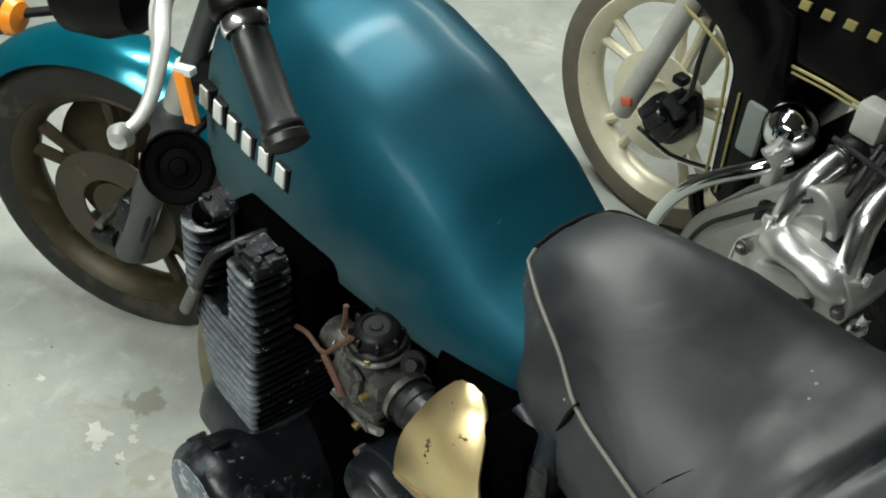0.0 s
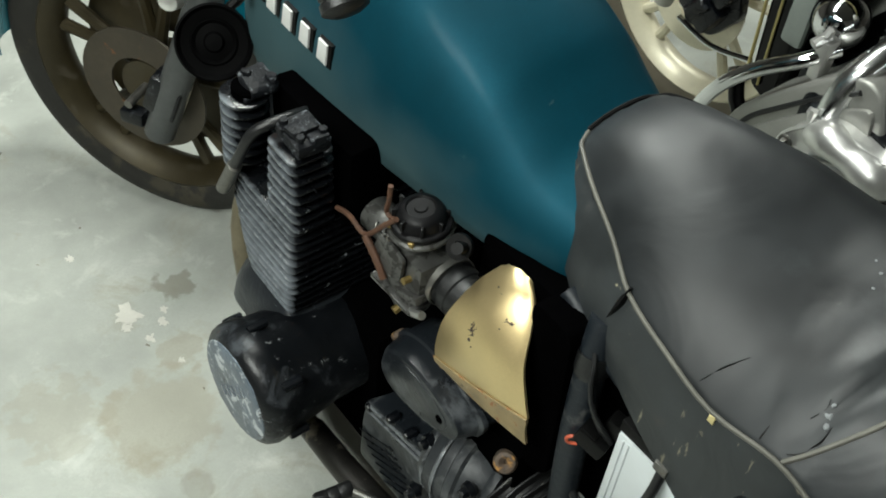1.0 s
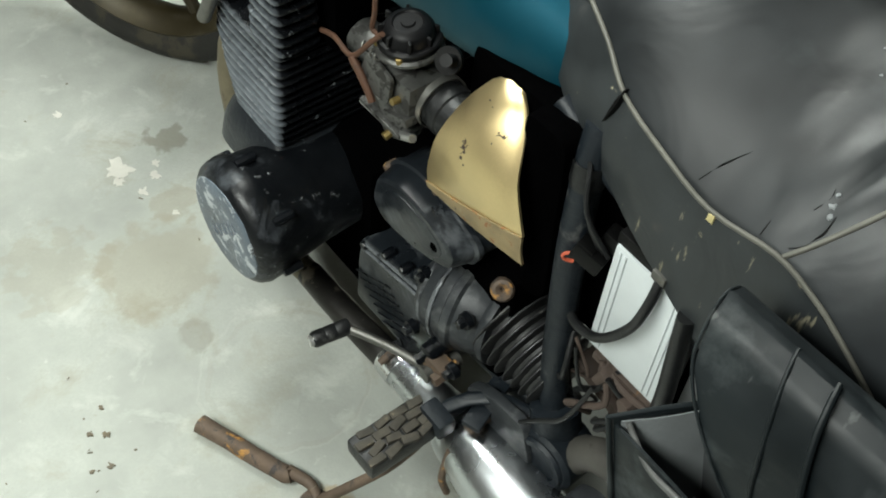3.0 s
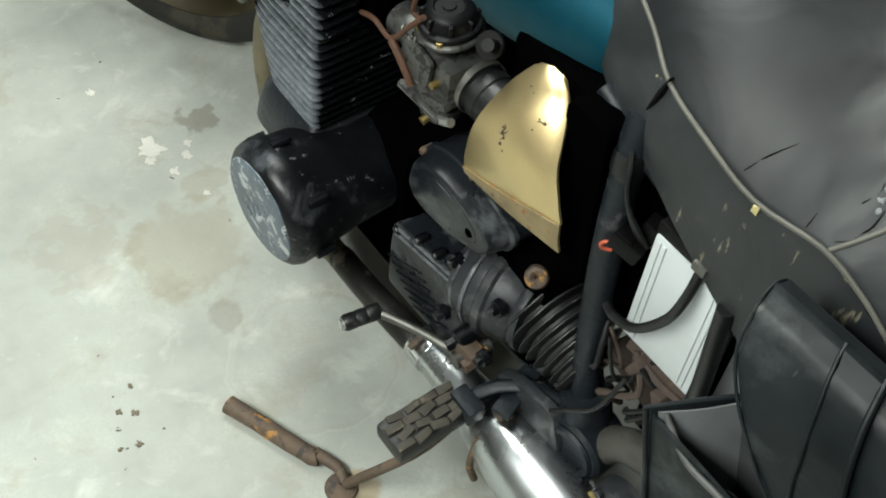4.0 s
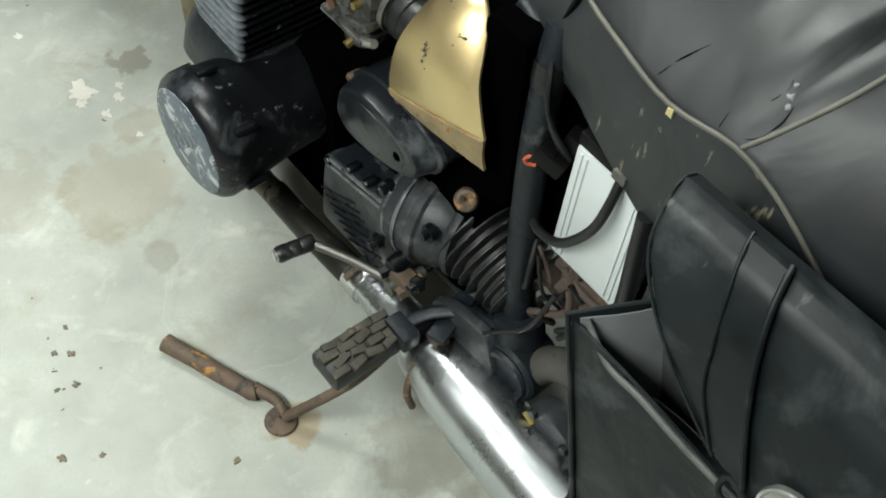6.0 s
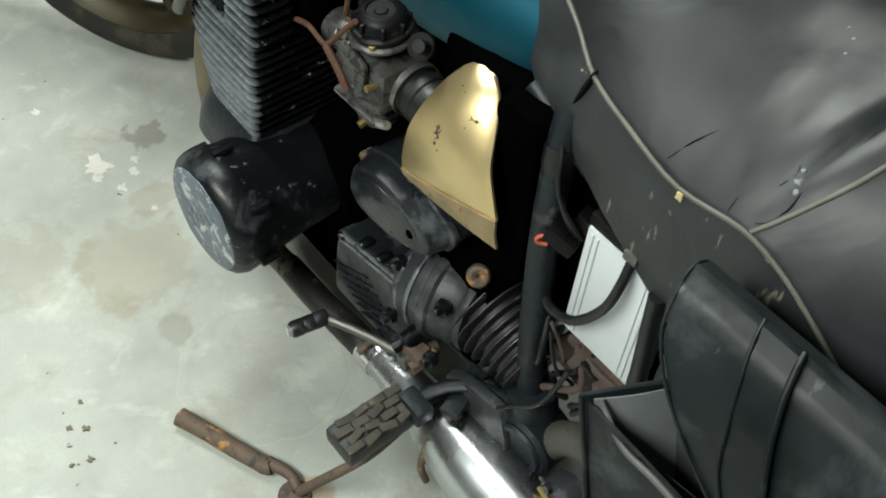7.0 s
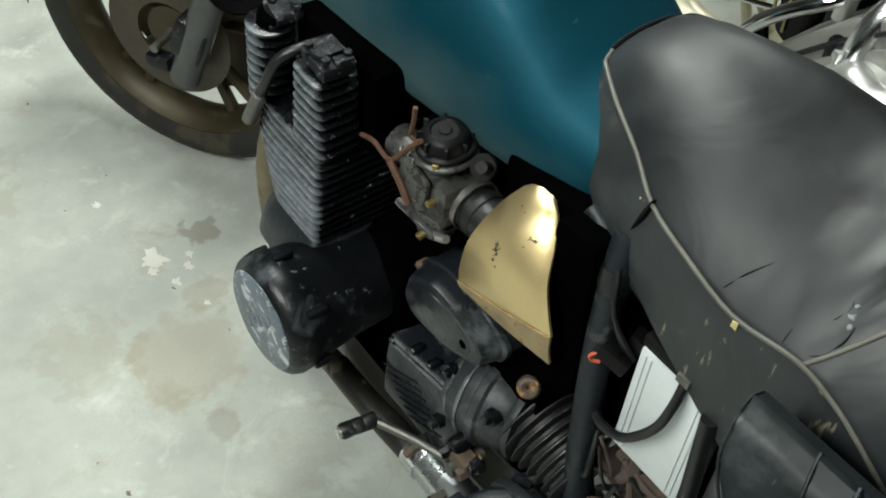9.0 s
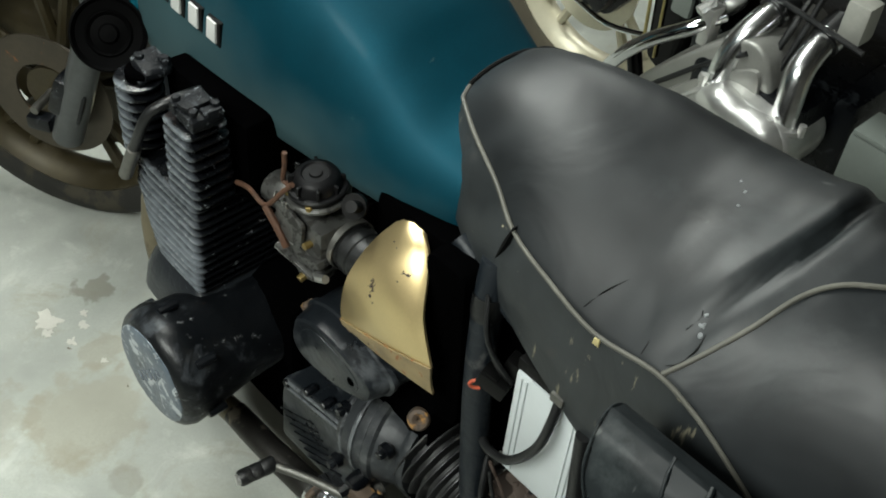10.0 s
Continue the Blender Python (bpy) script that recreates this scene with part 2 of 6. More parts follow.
rim_pale = surface("pale_cast_rim", (0.62, 0.58, 0.44), 0.4, 0.2, 0.15, 90, 9, 0.1, [((0.2, 0.16, 0.1), 0.04, 16, 0.8, 0.0)])
tyre_tan = surface("tan_dusty_tyre", (0.115, 0.10, 0.072), 0.85, 0, 0.3, 120, 10, 0.4)
disc_mat = surface("rusty_disc", (0.06, 0.05, 0.036), 0.5, 0.5, 0.35, 80, 14, 0.2, [(RUST, 0.1, 18, 0.8, 0.1)])
rust_mat = surface("rusty_steel", (0.12, 0.085, 0.06), 0.7, 0.2, 0.5, 90, 14, 0.6, [((0.42, 0.21, 0.05), 0.13, 24, 0.85, 0.0), ((0.04, 0.032, 0.028), 0.15, 30, 0.7, 0.0), ((0.30, 0.27, 0.20), 0.03, 40, 0.8, 0.0)])
white_plastic = surface("white_battery_plastic", (0.56, 0.60, 0.61), 0.35, 0, 0.06, 200, 12, 0.03)
white_paint = surface("white_letter_paint", (0.62, 0.63, 0.61), 0.4, 0, 0.06, 200, 20, 0.03)
gold_line = surface("gold_line", (0.30, 0.255, 0.10), 0.4, 0.3, 0.15, 200, 20, 0.03)
orange = surface("orange_lens", (0.85, 0.26, 0.02), 0.25, 0, 0.1, 200, 20, 0.03)
red_wire = surface("red_insulation", (0.5, 0.10, 0.05), 0.45, 0, 0.15, 200, 20, 0.03)
boot_rubber = surface("ridged_rubber", (0.016, 0.0165, 0.017), 0.5, 0, 0.3, 200, 15, 0.2, [((0.09, 0.088, 0.08), 0.10, 24, 0.7, 0.0)], spec=0.55)
foot_paint = surface("grey_blue_foot_paint", (0.016, 0.019, 0.023), 0.38, 0, 0.3, 150, 14, 0.3, [((0.20, 0.22, 0.24), 0.06, 60, 0.5, 0.2)], spec=0.35, wrinkle=(30, 0.0012))
head_black = surface("blistered_head_paint", (0.006, 0.007, 0.009), 0.6, 0, 0.4, 130, 18, 0.7, [((0.16, 0.175, 0.19), 0.13, 75, 0.5, 0.2), ((0.03, 0.033, 0.038), 0.15, 30, 0.6, 0.0)], spec=0.2, wrinkle=(60, 0.003))
cap_paint = surface("sooty_paint", (0.007, 0.0075, 0.0085), 0.42, 0, 0.3, 150, 14, 0.5, [((0.30, 0.32, 0.33), 0.05, 60, 0.5, 0.2)], spec=0.45)
binding_grey = surface("worn_grey_binding", (0.075, 0.076, 0.074), 0.55, 0, 0.4, 140, 30, 0.2)
# Two darker copies of the lining hold the shade inside the bag.
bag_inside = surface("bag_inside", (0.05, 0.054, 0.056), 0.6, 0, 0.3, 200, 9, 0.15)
# Mid grey for the shaded gusset lining and the seat's worn flecks.
lining_shade = surface("shaded_lining_and_fleck", (0.20, 0.215, 0.22), 0.6, 0, 0.25, 200, 9, 0.15)
# Catch-light on the cover rim and case rings, put into the colour.
lit_edge = surface("lit_cover_edge", (0.13, 0.14, 0.15), 0.34, 0.2, 0.4, 140, 24, 0.3, [((0.02, 0.022, 0.025), 0.2, 30, 0.4, 0.0)])
dusty_case = surface("dusty_case_paint", (0.028, 0.031, 0.034), 0.4, 0, 0.35, 140, 14, 0.3, [((0.11, 0.115, 0.115), 0.19, 18, 0.55, 0.0), ((0.30, 0.31, 0.31), 0.03, 60, 0.6, 0.1)], spec=0.32, soft=0.16, wrinkle=(30, 0.001))
road_grime = surface("road_grime", (0.07, 0.066, 0.058), 0.65, 0.1, 0.4, 100, 16, 0.4, [((0.04, 0.036, 0.03), 0.12, 26, 0.8, 0.0)])
horn_black = surface("horn_black", (0.0011, 0.0011, 0.0012), 0.6, 0, 0.3, 160, 14, 0.1, spec=0.03)
# Near-black without specular: the shade among the engine cases, put into colour.
shade_black = surface("recess_shade_black", (0.0009, 0.0009, 0.001), 0.8, 0, 0.3, 120, 10, 0.2, spec=0.0)
cap_black = surface("dull_cap_black", (0.006, 0.006, 0.0065), 0.4, 0, 0.3, 160, 20, 0.1, [((0.05, 0.05, 0.048), 0.06, 24, 0.6, 0.0)], spec=0.14)
gloss_black = surface("black_gloss_paint", (0.0018, 0.0018, 0.002), 0.13, 0, 0.2, 200, 10, 0.02, spec=0.14)
silver_grey = surface("grey_fork_paint", (0.42, 0.42, 0.38), 0.45, 0.3, 0.2, 120, 14, 0.1)
grey_green = surface("grey_green_plastic", (0.15, 0.17, 0.155), 0.5, 0, 0.15, 120, 10, 0.08)
nickel = surface("stamped_nickel", (0.55, 0.56, 0.54), 0.35, 0.9, 0.25, 90, 30, 0.5)
# Unseen walls and ceiling, coloured dark to cut the bounced light.
wall_mat = surface("dark_unseen_wall", (0.065, 0.06, 0.052), 0.8, 0, 0.15, 60, 2.5, 0.1)
ceiling_mat = surface("dark_unseen_ceiling", (0.09, 0.087, 0.08), 0.85, 0, 0.12, 60, 2, 0.1)


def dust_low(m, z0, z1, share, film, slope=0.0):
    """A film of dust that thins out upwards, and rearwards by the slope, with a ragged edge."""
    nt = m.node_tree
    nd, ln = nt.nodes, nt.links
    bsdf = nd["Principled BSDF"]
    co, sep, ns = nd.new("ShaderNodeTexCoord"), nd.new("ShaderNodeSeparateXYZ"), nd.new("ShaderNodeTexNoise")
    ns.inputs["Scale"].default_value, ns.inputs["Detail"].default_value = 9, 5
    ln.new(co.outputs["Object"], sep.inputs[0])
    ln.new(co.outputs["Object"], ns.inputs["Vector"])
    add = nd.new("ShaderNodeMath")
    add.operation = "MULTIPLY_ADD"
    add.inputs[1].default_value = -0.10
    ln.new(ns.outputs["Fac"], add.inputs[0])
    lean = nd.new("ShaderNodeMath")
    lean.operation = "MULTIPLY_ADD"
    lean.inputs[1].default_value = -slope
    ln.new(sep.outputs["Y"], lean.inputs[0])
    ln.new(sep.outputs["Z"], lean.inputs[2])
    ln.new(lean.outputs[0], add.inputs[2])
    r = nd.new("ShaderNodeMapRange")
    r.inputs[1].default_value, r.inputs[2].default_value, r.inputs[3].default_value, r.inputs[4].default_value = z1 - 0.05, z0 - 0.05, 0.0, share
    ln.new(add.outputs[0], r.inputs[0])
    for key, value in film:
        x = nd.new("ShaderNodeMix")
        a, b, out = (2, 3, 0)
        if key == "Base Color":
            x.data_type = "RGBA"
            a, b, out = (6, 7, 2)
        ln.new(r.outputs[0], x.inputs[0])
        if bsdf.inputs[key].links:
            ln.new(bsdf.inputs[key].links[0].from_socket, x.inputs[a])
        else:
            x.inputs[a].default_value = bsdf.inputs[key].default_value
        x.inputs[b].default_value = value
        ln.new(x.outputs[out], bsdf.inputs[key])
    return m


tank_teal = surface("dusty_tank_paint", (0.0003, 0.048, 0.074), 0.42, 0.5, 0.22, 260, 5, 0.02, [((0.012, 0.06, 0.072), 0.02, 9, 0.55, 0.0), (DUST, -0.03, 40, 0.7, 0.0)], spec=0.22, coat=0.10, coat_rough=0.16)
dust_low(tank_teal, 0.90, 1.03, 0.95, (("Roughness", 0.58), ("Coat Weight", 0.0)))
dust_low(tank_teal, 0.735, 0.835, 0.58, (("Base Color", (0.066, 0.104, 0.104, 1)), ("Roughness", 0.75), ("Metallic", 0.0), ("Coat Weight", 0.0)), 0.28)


def scuffed(m, colour, share, stretch, tilt):
    """Long slanted scuffs, in patches."""
    nt = m.node_tree
    nd, ln = nt.nodes, nt.links
    bsdf = nd["Principled BSDF"]
    co, mp, ns, patch = nd.new("ShaderNodeTexCoord"), nd.new("ShaderNodeMapping"), nd.new("ShaderNodeTexNoise"), nd.new("ShaderNodeTexNoise")
    mp.inputs["Rotation"].default_value, mp.inputs["Scale"].default_value = (radians(tilt), 0, 0), stretch
    ns.inputs["Scale"].default_value, ns.inputs["Detail"].default_value = 1.0, 5
    patch.inputs["Scale"].default_value, patch.inputs["Detail"].default_value = 6.0, 2
    ln.new(co.outputs["Object"], mp.inputs[0])
    ln.new(mp.outputs[0], ns.inputs["Vector"])
    ln.new(co.outputs["Object"], patch.inputs["Vector"])
    both = nd.new("ShaderNodeMath")
    both.operation = "MULTIPLY_ADD"
    both.inputs[1].default_value = 0.55
    ln.new(patch.outputs["Fac"], both.inputs[0])
    ln.new(ns.outputs["Fac"], both.inputs[2])
    r = nd.new("ShaderNodeMapRange")
    r.inputs[1].default_value, r.inputs[2].default_value = 1.02 - share, 1.08 - share
    ln.new(both.outputs[0], r.inputs[0])
    x = nd.new("ShaderNodeMix")
    x.data_type = "RGBA"
    ln.new(r.outputs[0], x.inputs[0])
    ln.new(bsdf.inputs["Base Color"].links[0].from_socket, x.inputs[6])
    x.inputs[7].default_value = (*colour, 1)
    ln.new(x.outputs[2], bsdf.inputs["Base Color"])
    return m


scuffed(vinyl_side, (0.20, 0.185, 0.13), 0.065, (4, 95, 22), 25)
scuffed(leather, (0.05, 0.055, 0.054), 0.0, (40, 60, 10), 10)
scuffed(tank_teal, (0.10, 0.16, 0.165), -0.035, (25, 45, 18), 30)
scuffed(vinyl, (0.11, 0.115, 0.115), 0.03, (30, 12, 30), 0)


def worn_lit_ends(m, x_in, x_out, colour, share):
    """Paler metal towards the left ends: wear and side light in one colour, broken up by noise."""
    nt = m.node_tree
    nd, ln = nt.nodes, nt.links
    bsdf = nd["Principled BSDF"]
    co, sep, ns = nd.new("ShaderNodeTexCoord"), nd.new("ShaderNodeSeparateXYZ"), nd.new("ShaderNodeTexNoise")
    ns.inputs["Scale"].default_value, ns.inputs["Detail"].default_value = 55, 5
    ln.new(co.outputs["Object"], sep.inputs[0])
    ln.new(co.outputs["Object"], ns.inputs["Vector"])
    add = nd.new("ShaderNodeMath")
    add.operation = "MULTIPLY_ADD"
    add.inputs[1].default_value = 0.014
    ln.new(ns.outputs["Fac"], add.inputs[0])
    ln.new(sep.outputs["X"], add.inputs[2])
    r = nd.new("ShaderNodeMapRange")
    r.inputs[1].default_value, r.inputs[2].default_value, r.inputs[3].default_value, r.inputs[4].default_value = x_in + 0.007, x_out + 0.007, 0.0, share
    ln.new(add.outputs[0], r.inputs[0])
    x = nd.new("ShaderNodeMix")
    x.data_type = "RGBA"
    ln.new(r.outputs[0], x.inputs[0])
    ln.new(bsdf.inputs["Base Color"].links[0].from_socket, x.inputs[6])
    x.inputs[7].default_value = (*colour, 1)
    ln.new(x.outputs[2], bsdf.inputs["Base Color"])
    return m


# Left fin ends are coloured paler for the side light on their edges.
worn_lit_ends(fin_mat, -0.268, -0.281, (0.17, 0.19, 0.21), 0.85)


def concrete(name):
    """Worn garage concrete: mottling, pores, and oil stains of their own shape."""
    m = surface(name, (0.365, 0.382, 0.346), 0.72, 0, 0.24, 160, 5, 0.35, [((0.31, 0.305, 0.25), 0.17, 5, 0.8, 0.0), ((0.46, 0.478, 0.436), 0.17, 8, 0.75, 0.0), ((0.265, 0.257, 0.21), 0.055, 17, 0.8, 0.0), ((0.52, 0.53, 0.49), 0.06, 30, 0.8, 0.0), ((0.19, 0.17, 0.135), 0.0, 70, 0.8, 0.0)], soft=0.15)
    nt = m.node_tree
    nd, ln = nt.nodes, nt.links
    bsdf = nd["Principled BSDF"]
    src = bsdf.inputs["Base Color"].links[0].from_socket
    geo = nd.new("ShaderNodeTexCoord")
    warp = nd.new("ShaderNodeTexNoise")
    warp.inputs["Scale"].default_value, warp.inputs["Detail"].default_value = 22, 4
    ln.new(geo.outputs["Object"], warp.inputs["Vector"])
    for x, y, r, ragged, strength, colour in STAINS:
        d = nd.new("ShaderNodeVectorMath")
        d.operation = "DISTANCE"
        d.inputs[1].default_value = (x, y, 0)
        ln.new(geo.outputs["Object"], d.inputs[0])
        a = nd.new("ShaderNodeMath")
        a.operation = "MULTIPLY_ADD"
        a.inputs[1].default_value = ragged
        ln.new(warp.outputs["Fac"], a.inputs[0])
        ln.new(d.outputs["Value"], a.inputs[2])
        r1 = nd.new("ShaderNodeMapRange")
        r1.inputs[1].default_value, r1.inputs[2].default_value = r + 0.5 * ragged, 0.72 * r + 0.5 * ragged
        r1.inputs[3].default_value, r1.inputs[4].default_value = 0, strength
        ln.new(a.outputs[0], r1.inputs[0])
        x1 = nd.new("ShaderNodeMix")
        x1.data_type = "RGBA"
        ln.new(r1.outputs[0], x1.inputs[0])
        ln.new(src, x1.inputs[6])
        x1.inputs[7].default_value = (*colour, 1)
        src = x1.outputs[2]
    for x, y, r, wide, strength, colour in RINGS:
        d = nd.new("ShaderNodeVectorMath")
        d.operation = "DISTANCE"
        d.inputs[1].default_value = (x, y, 0)
        ln.new(geo.outputs["Object"], d.inputs[0])
        a = nd.new("ShaderNodeMath")
        a.operation = "MULTIPLY_ADD"
        a.inputs[1].default_value = 0.03
        ln.new(warp.outputs["Fac"], a.inputs[0])
        ln.new(d.outputs["Value"], a.inputs[2])
        b = nd.new("ShaderNodeMath")
        b.operation = "COMPARE"
        b.inputs[1].default_value, b.inputs[2].default_value = r + 0.015, wide
        ln.new(a.outputs[0], b.inputs[0])
        k = nd.new("ShaderNodeMath")
        k.operation = "MULTIPLY"
        k.inputs[1].default_value = strength
        ln.new(b.outputs[0], k.inputs[0])
        x1 = nd.new("ShaderNodeMix")
        x1.data_type = "RGBA"
        ln.new(k.outputs[0], x1.inputs[0])
        ln.new(src, x1.inputs[6])
        x1.inputs[7].default_value = (*colour, 1)
        src = x1.outputs[2]
    ln.new(src, bsdf.inputs["Base Color"])
    return m


OIL, BROWN = (0.17, 0.16, 0.12), (0.27, 0.245, 0.175)
RINGS = [(-0.335, 0.07, 0.135, 0.005, 0.12, (0.26, 0.24, 0.19)), (-0.34, 0.075, 0.145, 0.002, 0.15, (0.5, 0.5, 0.46))]
STAINS = [(-0.235, 0.675, 0.042, 0.14, 0.6, OIL), (-0.40, 0.40, 0.12, 0.22, 0.45, BROWN), (-0.415, 0.235, 0.036, 0.06, 0.36, OIL),
          (-0.30, 0.52, 0.05, 0.15, 0.4, BROWN), (-0.55, 0.5, 0.10, 0.3, 0.3, BROWN), (-0.41, -0.17, 0.04, 0.1, 0.6, (0.28, 0.19, 0.08)),
          (-0.28, -0.33, 0.10, 0.2, 0.4, OIL), (-0.9, 1.3, 0.25, 0.5, 0.4, BROWN), (-0.62, 1.05, 0.15, 0.4, 0.35, BROWN)]
floor_mat = concrete("garage_concrete")

# ---- the large structure ----
tagged(part("floor", rbox(((X0 + X1) / 2, (Y0 + Y1) / 2, -0.06), (X1 - X0 + 0.3, Y1 - Y0 + 0.3, 0.12), 0), floor_mat), "pale stained concrete garage floor", "floor", kind="structure")
tagged(part("ceiling", rbox(((X0 + X1) / 2, (Y0 + Y1) / 2, CEIL + 0.06), (X1 - X0 + 0.3, Y1 - Y0 + 0.3, 0.12), 0), ceiling_mat), "plain garage ceiling added out of view, dark to cut bounced light", "ceiling", kind="structure")
for name, c, s in (("wall_west", (X0 - 0.06, (Y0 + Y1) / 2, CEIL / 2), (0.12, Y1 - Y0, CEIL)), ("wall_east", (X1 + 0.06, (Y0 + Y1) / 2, CEIL / 2), (0.12, Y1 - Y0, CEIL)),
                   ("wall_south", ((X0 + X1) / 2, Y0 - 0.06, CEIL / 2), (X1 - X0, 0.12, CEIL)), ("wall_north", ((X0 + X1) / 2, Y1 + 0.06, CEIL / 2), (X1 - X0, 0.12, CEIL))):
    tagged(part(name, rbox(c, s, 0), wall_mat), "plain garage wall added out of view, dark to cut bounced light", "wall", kind="structure")

# ---- teal motorcycle ----
bike = root("motorcycle", (0, 0, 0), "old teal motorcycle with dusty black engine and torn black seat", "motorcycle", "parked motorcycles")
LEAN = 0.10


def canted(p):
    return (p[0], p[1], p[2] + LEAN * p[0])


# fuel tank: y, half width, bottom, top
TANK = [(-0.238, 0.05, 0.772, 0.825), (-0.228, 0.085, 0.762, 0.842), (-0.20, 0.112, 0.752, 0.855), (-0.12, 0.136, 0.738, 0.875), (-0.06, 0.145, 0.732, 0.915), (0.0, 0.152, 0.727, 0.955),
        (0.12, 0.162, 0.718, 1.005), (0.24, 0.170, 0.703, 1.03), (0.34, 0.173, 0.69, 1.035), (0.42, 0.166, 0.678, 1.025), (0.48, 0.150, 0.685, 1.0), (0.515, 0.115, 0.71, 0.965), (0.53, 0.06, 0.755, 0.92)]
TANK_X = 0.008


def tank_loop(y, w, zb, zt):
    h = zt - zb
    half = [(0.70, 0.0), (0.90, 0.012), (0.97, 0.07), (1.0, 0.19), (1.0, 0.34), (0.975, 0.49), (0.925, 0.62), (0.84, 0.76), (0.69, 0.885), (0.46, 0.962), (0.22, 0.99)]
    left = [canted((TANK_X - w * a, y, zb + h * b)) for a, b in half]
    right = [canted((TANK_X + w * a, y, zb + h * b)) for a, b in half]
    return left + [canted((TANK_X, y, zt))] + right[::-1]


dense, tops = smooth_line([(r[0], r[1], r[2]) for r in TANK], [r[3] for r in TANK], 4)
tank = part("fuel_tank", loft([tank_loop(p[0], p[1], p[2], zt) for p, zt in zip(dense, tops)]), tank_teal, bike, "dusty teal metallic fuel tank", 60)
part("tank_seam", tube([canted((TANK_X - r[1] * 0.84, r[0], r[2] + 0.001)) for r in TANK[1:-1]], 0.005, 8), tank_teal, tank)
part("fuel_cap", join(lathe([(0, 0), (0.052, 0), (0.055, 0.004), (0.055, 0.009), (0.046, 0.013), (0.044, 0.024), (0.034, 0.032), (0, 0.033)], (0.062, 0.325, 1.026), (0.25, -0.1, 1), 28), rbox((0.062, 0.325, 1.062), (0.03, 0.012, 0.012), 0.003, (0, 12, 30))), plastic, tank, "black fuel cap in a rusty recess")
part("cap_recess", turned_ring([(0.052, -0.004), (0.066, -0.003), (0.067, 0.001), (0.055, 0.003)], (0.062, 0.325, 1.027), (0.25, -0.1, 1), 32), dark_rust, tank, "rusty ring round the fuel cap")
# the maker's lettering stands as plain slanted bars on a dark ground
for i in range(6):
    y = 0.445 - i * 0.0415
    z = 0.843 - 0.002 * i
    x = -0.161 + 0.0012 * abs(i - 3)
    part("emblem_backing", slab([(y + 0.016, z - 0.02), (y - 0.015, z - 0.021), (y - 0.019, z + 0.019), (y + 0.010, z + 0.020)], x - 0.003, x + 0.012, 0.001), plastic, tank)
    part("emblem_bar", slab([(y + 0.014, z - 0.016), (y - 0.008, z - 0.017), (y - 0.012, z + 0.017), (y + 0.008, z + 0.018)], x - 0.006, x + 0.01, 0.001), white_paint, tank, "white raised emblem bar")

# seat: y, bottom half width, bottom, piping half width, piping height, crown
SEAT = [(-0.106, 0.05, 0.84, 0.045, 0.882, 0.888), (-0.118, 0.086, 0.815, 0.070, 0.884, 0.902), (-0.14, 0.110, 0.80, 0.084, 0.882, 0.917), (-0.18, 0.133, 0.79, 0.103, 0.876, 0.931), (-0.23, 0.155, 0.78, 0.122, 0.867, 0.940),
        (-0.30, 0.172, 0.765, 0.156, 0.853, 0.940), (-0.37, 0.182, 0.735, 0.171, 0.845, 0.934), (-0.45, 0.19, 0.70, 0.183, 0.84, 0.934), (-0.53, 0.192, 0.66, 0.184, 0.855, 0.944), (-0.56, 0.193, 0.65, 0.185, 0.855, 0.950),
        (-0.62, 0.195, 0.62, 0.187, 0.828, 0.962), (-0.72, 0.198, 0.60, 0.19, 0.768, 0.968), (-0.88, 0.196, 0.59, 0.188, 0.72, 0.96), (-0.98, 0.17, 0.61, 0.165, 0.74, 0.93), (-1.0, 0.11, 0.66, 0.10, 0.76, 0.88)]
SEAT_X = 0.035


def seat_row(y):
    ys = [-r[0] for r in SEAT]
    return [float(np.interp(-y, ys, [r[k] for r in SEAT])) for k in range(1, 6)]


def seat_top(y, s):
    """A place on the seat's top: s from -1 at the left piping to 1 at the right."""
    _, _, w, zp, zt = seat_row(y)
    yc = -0.572 + 0.055 * max(0, -s - 0.05) ** 1.3 + 0.03 * max(0, s - 0.1) ** 2
    fade = min(1, max(0, (s + 0.97) / 0.3)) * max(0, 1 - abs(s) ** 3)
    dip = (-0.013 * math.exp(-((y - yc) / 0.007) ** 2) + 0.006 * math.exp(-((y - yc - 0.022) / 0.018) ** 2)) * fade
    dip -= 0.010 * math.exp(-((y + 0.40) / 0.075) ** 2) * math.exp(-((s - 0.15) / 0.5) ** 2)
    for y0, slope, deep, wide in ((-0.515, 0.06, 0.0035, 0.006), (-0.478, 0.10, 0.002, 0.010)):
        dip -= deep * math.exp(-((y - y0 - slope * (s + 0.7)) / wide) ** 2) * max(0, 1 - ((s + 0.7) / 0.28) ** 2)
    dip += (0.0045 * noise.noise(Vector((s * 2.2, y * 9, 2.0))) + 0.0018 * noise.noise(Vector((s * 5, y * 26, 7.0)))) * (1 - s * s)
    return Vector(canted((SEAT_X + w * s, y, zp + (zt - zp) * (1 - abs(s) ** 2.4) + dip)))


def seat_loop(y):
    wb, zb, w, zp, zt = seat_row(y)
    left = [Vector(canted((SEAT_X - wb * 0.9, y, zb))), Vector(canted((SEAT_X - wb, y, zb + 0.004))), Vector(canted((SEAT_X - (wb + w) / 2 - 0.004, y, (zb + zp) / 2)))]
    right = [Vector(canted((SEAT_X + wb, y, zb + 0.004))), Vector(canted((SEAT_X + wb * 0.9, y, zb)))]
    return left + [seat_top(y, s) for s in (-1, -0.97, -0.9, -0.8, -0.68, -0.54, -0.38, -0.2, 0, 0.2, 0.38, 0.54, 0.68, 0.8, 0.9, 0.97, 1)] + right


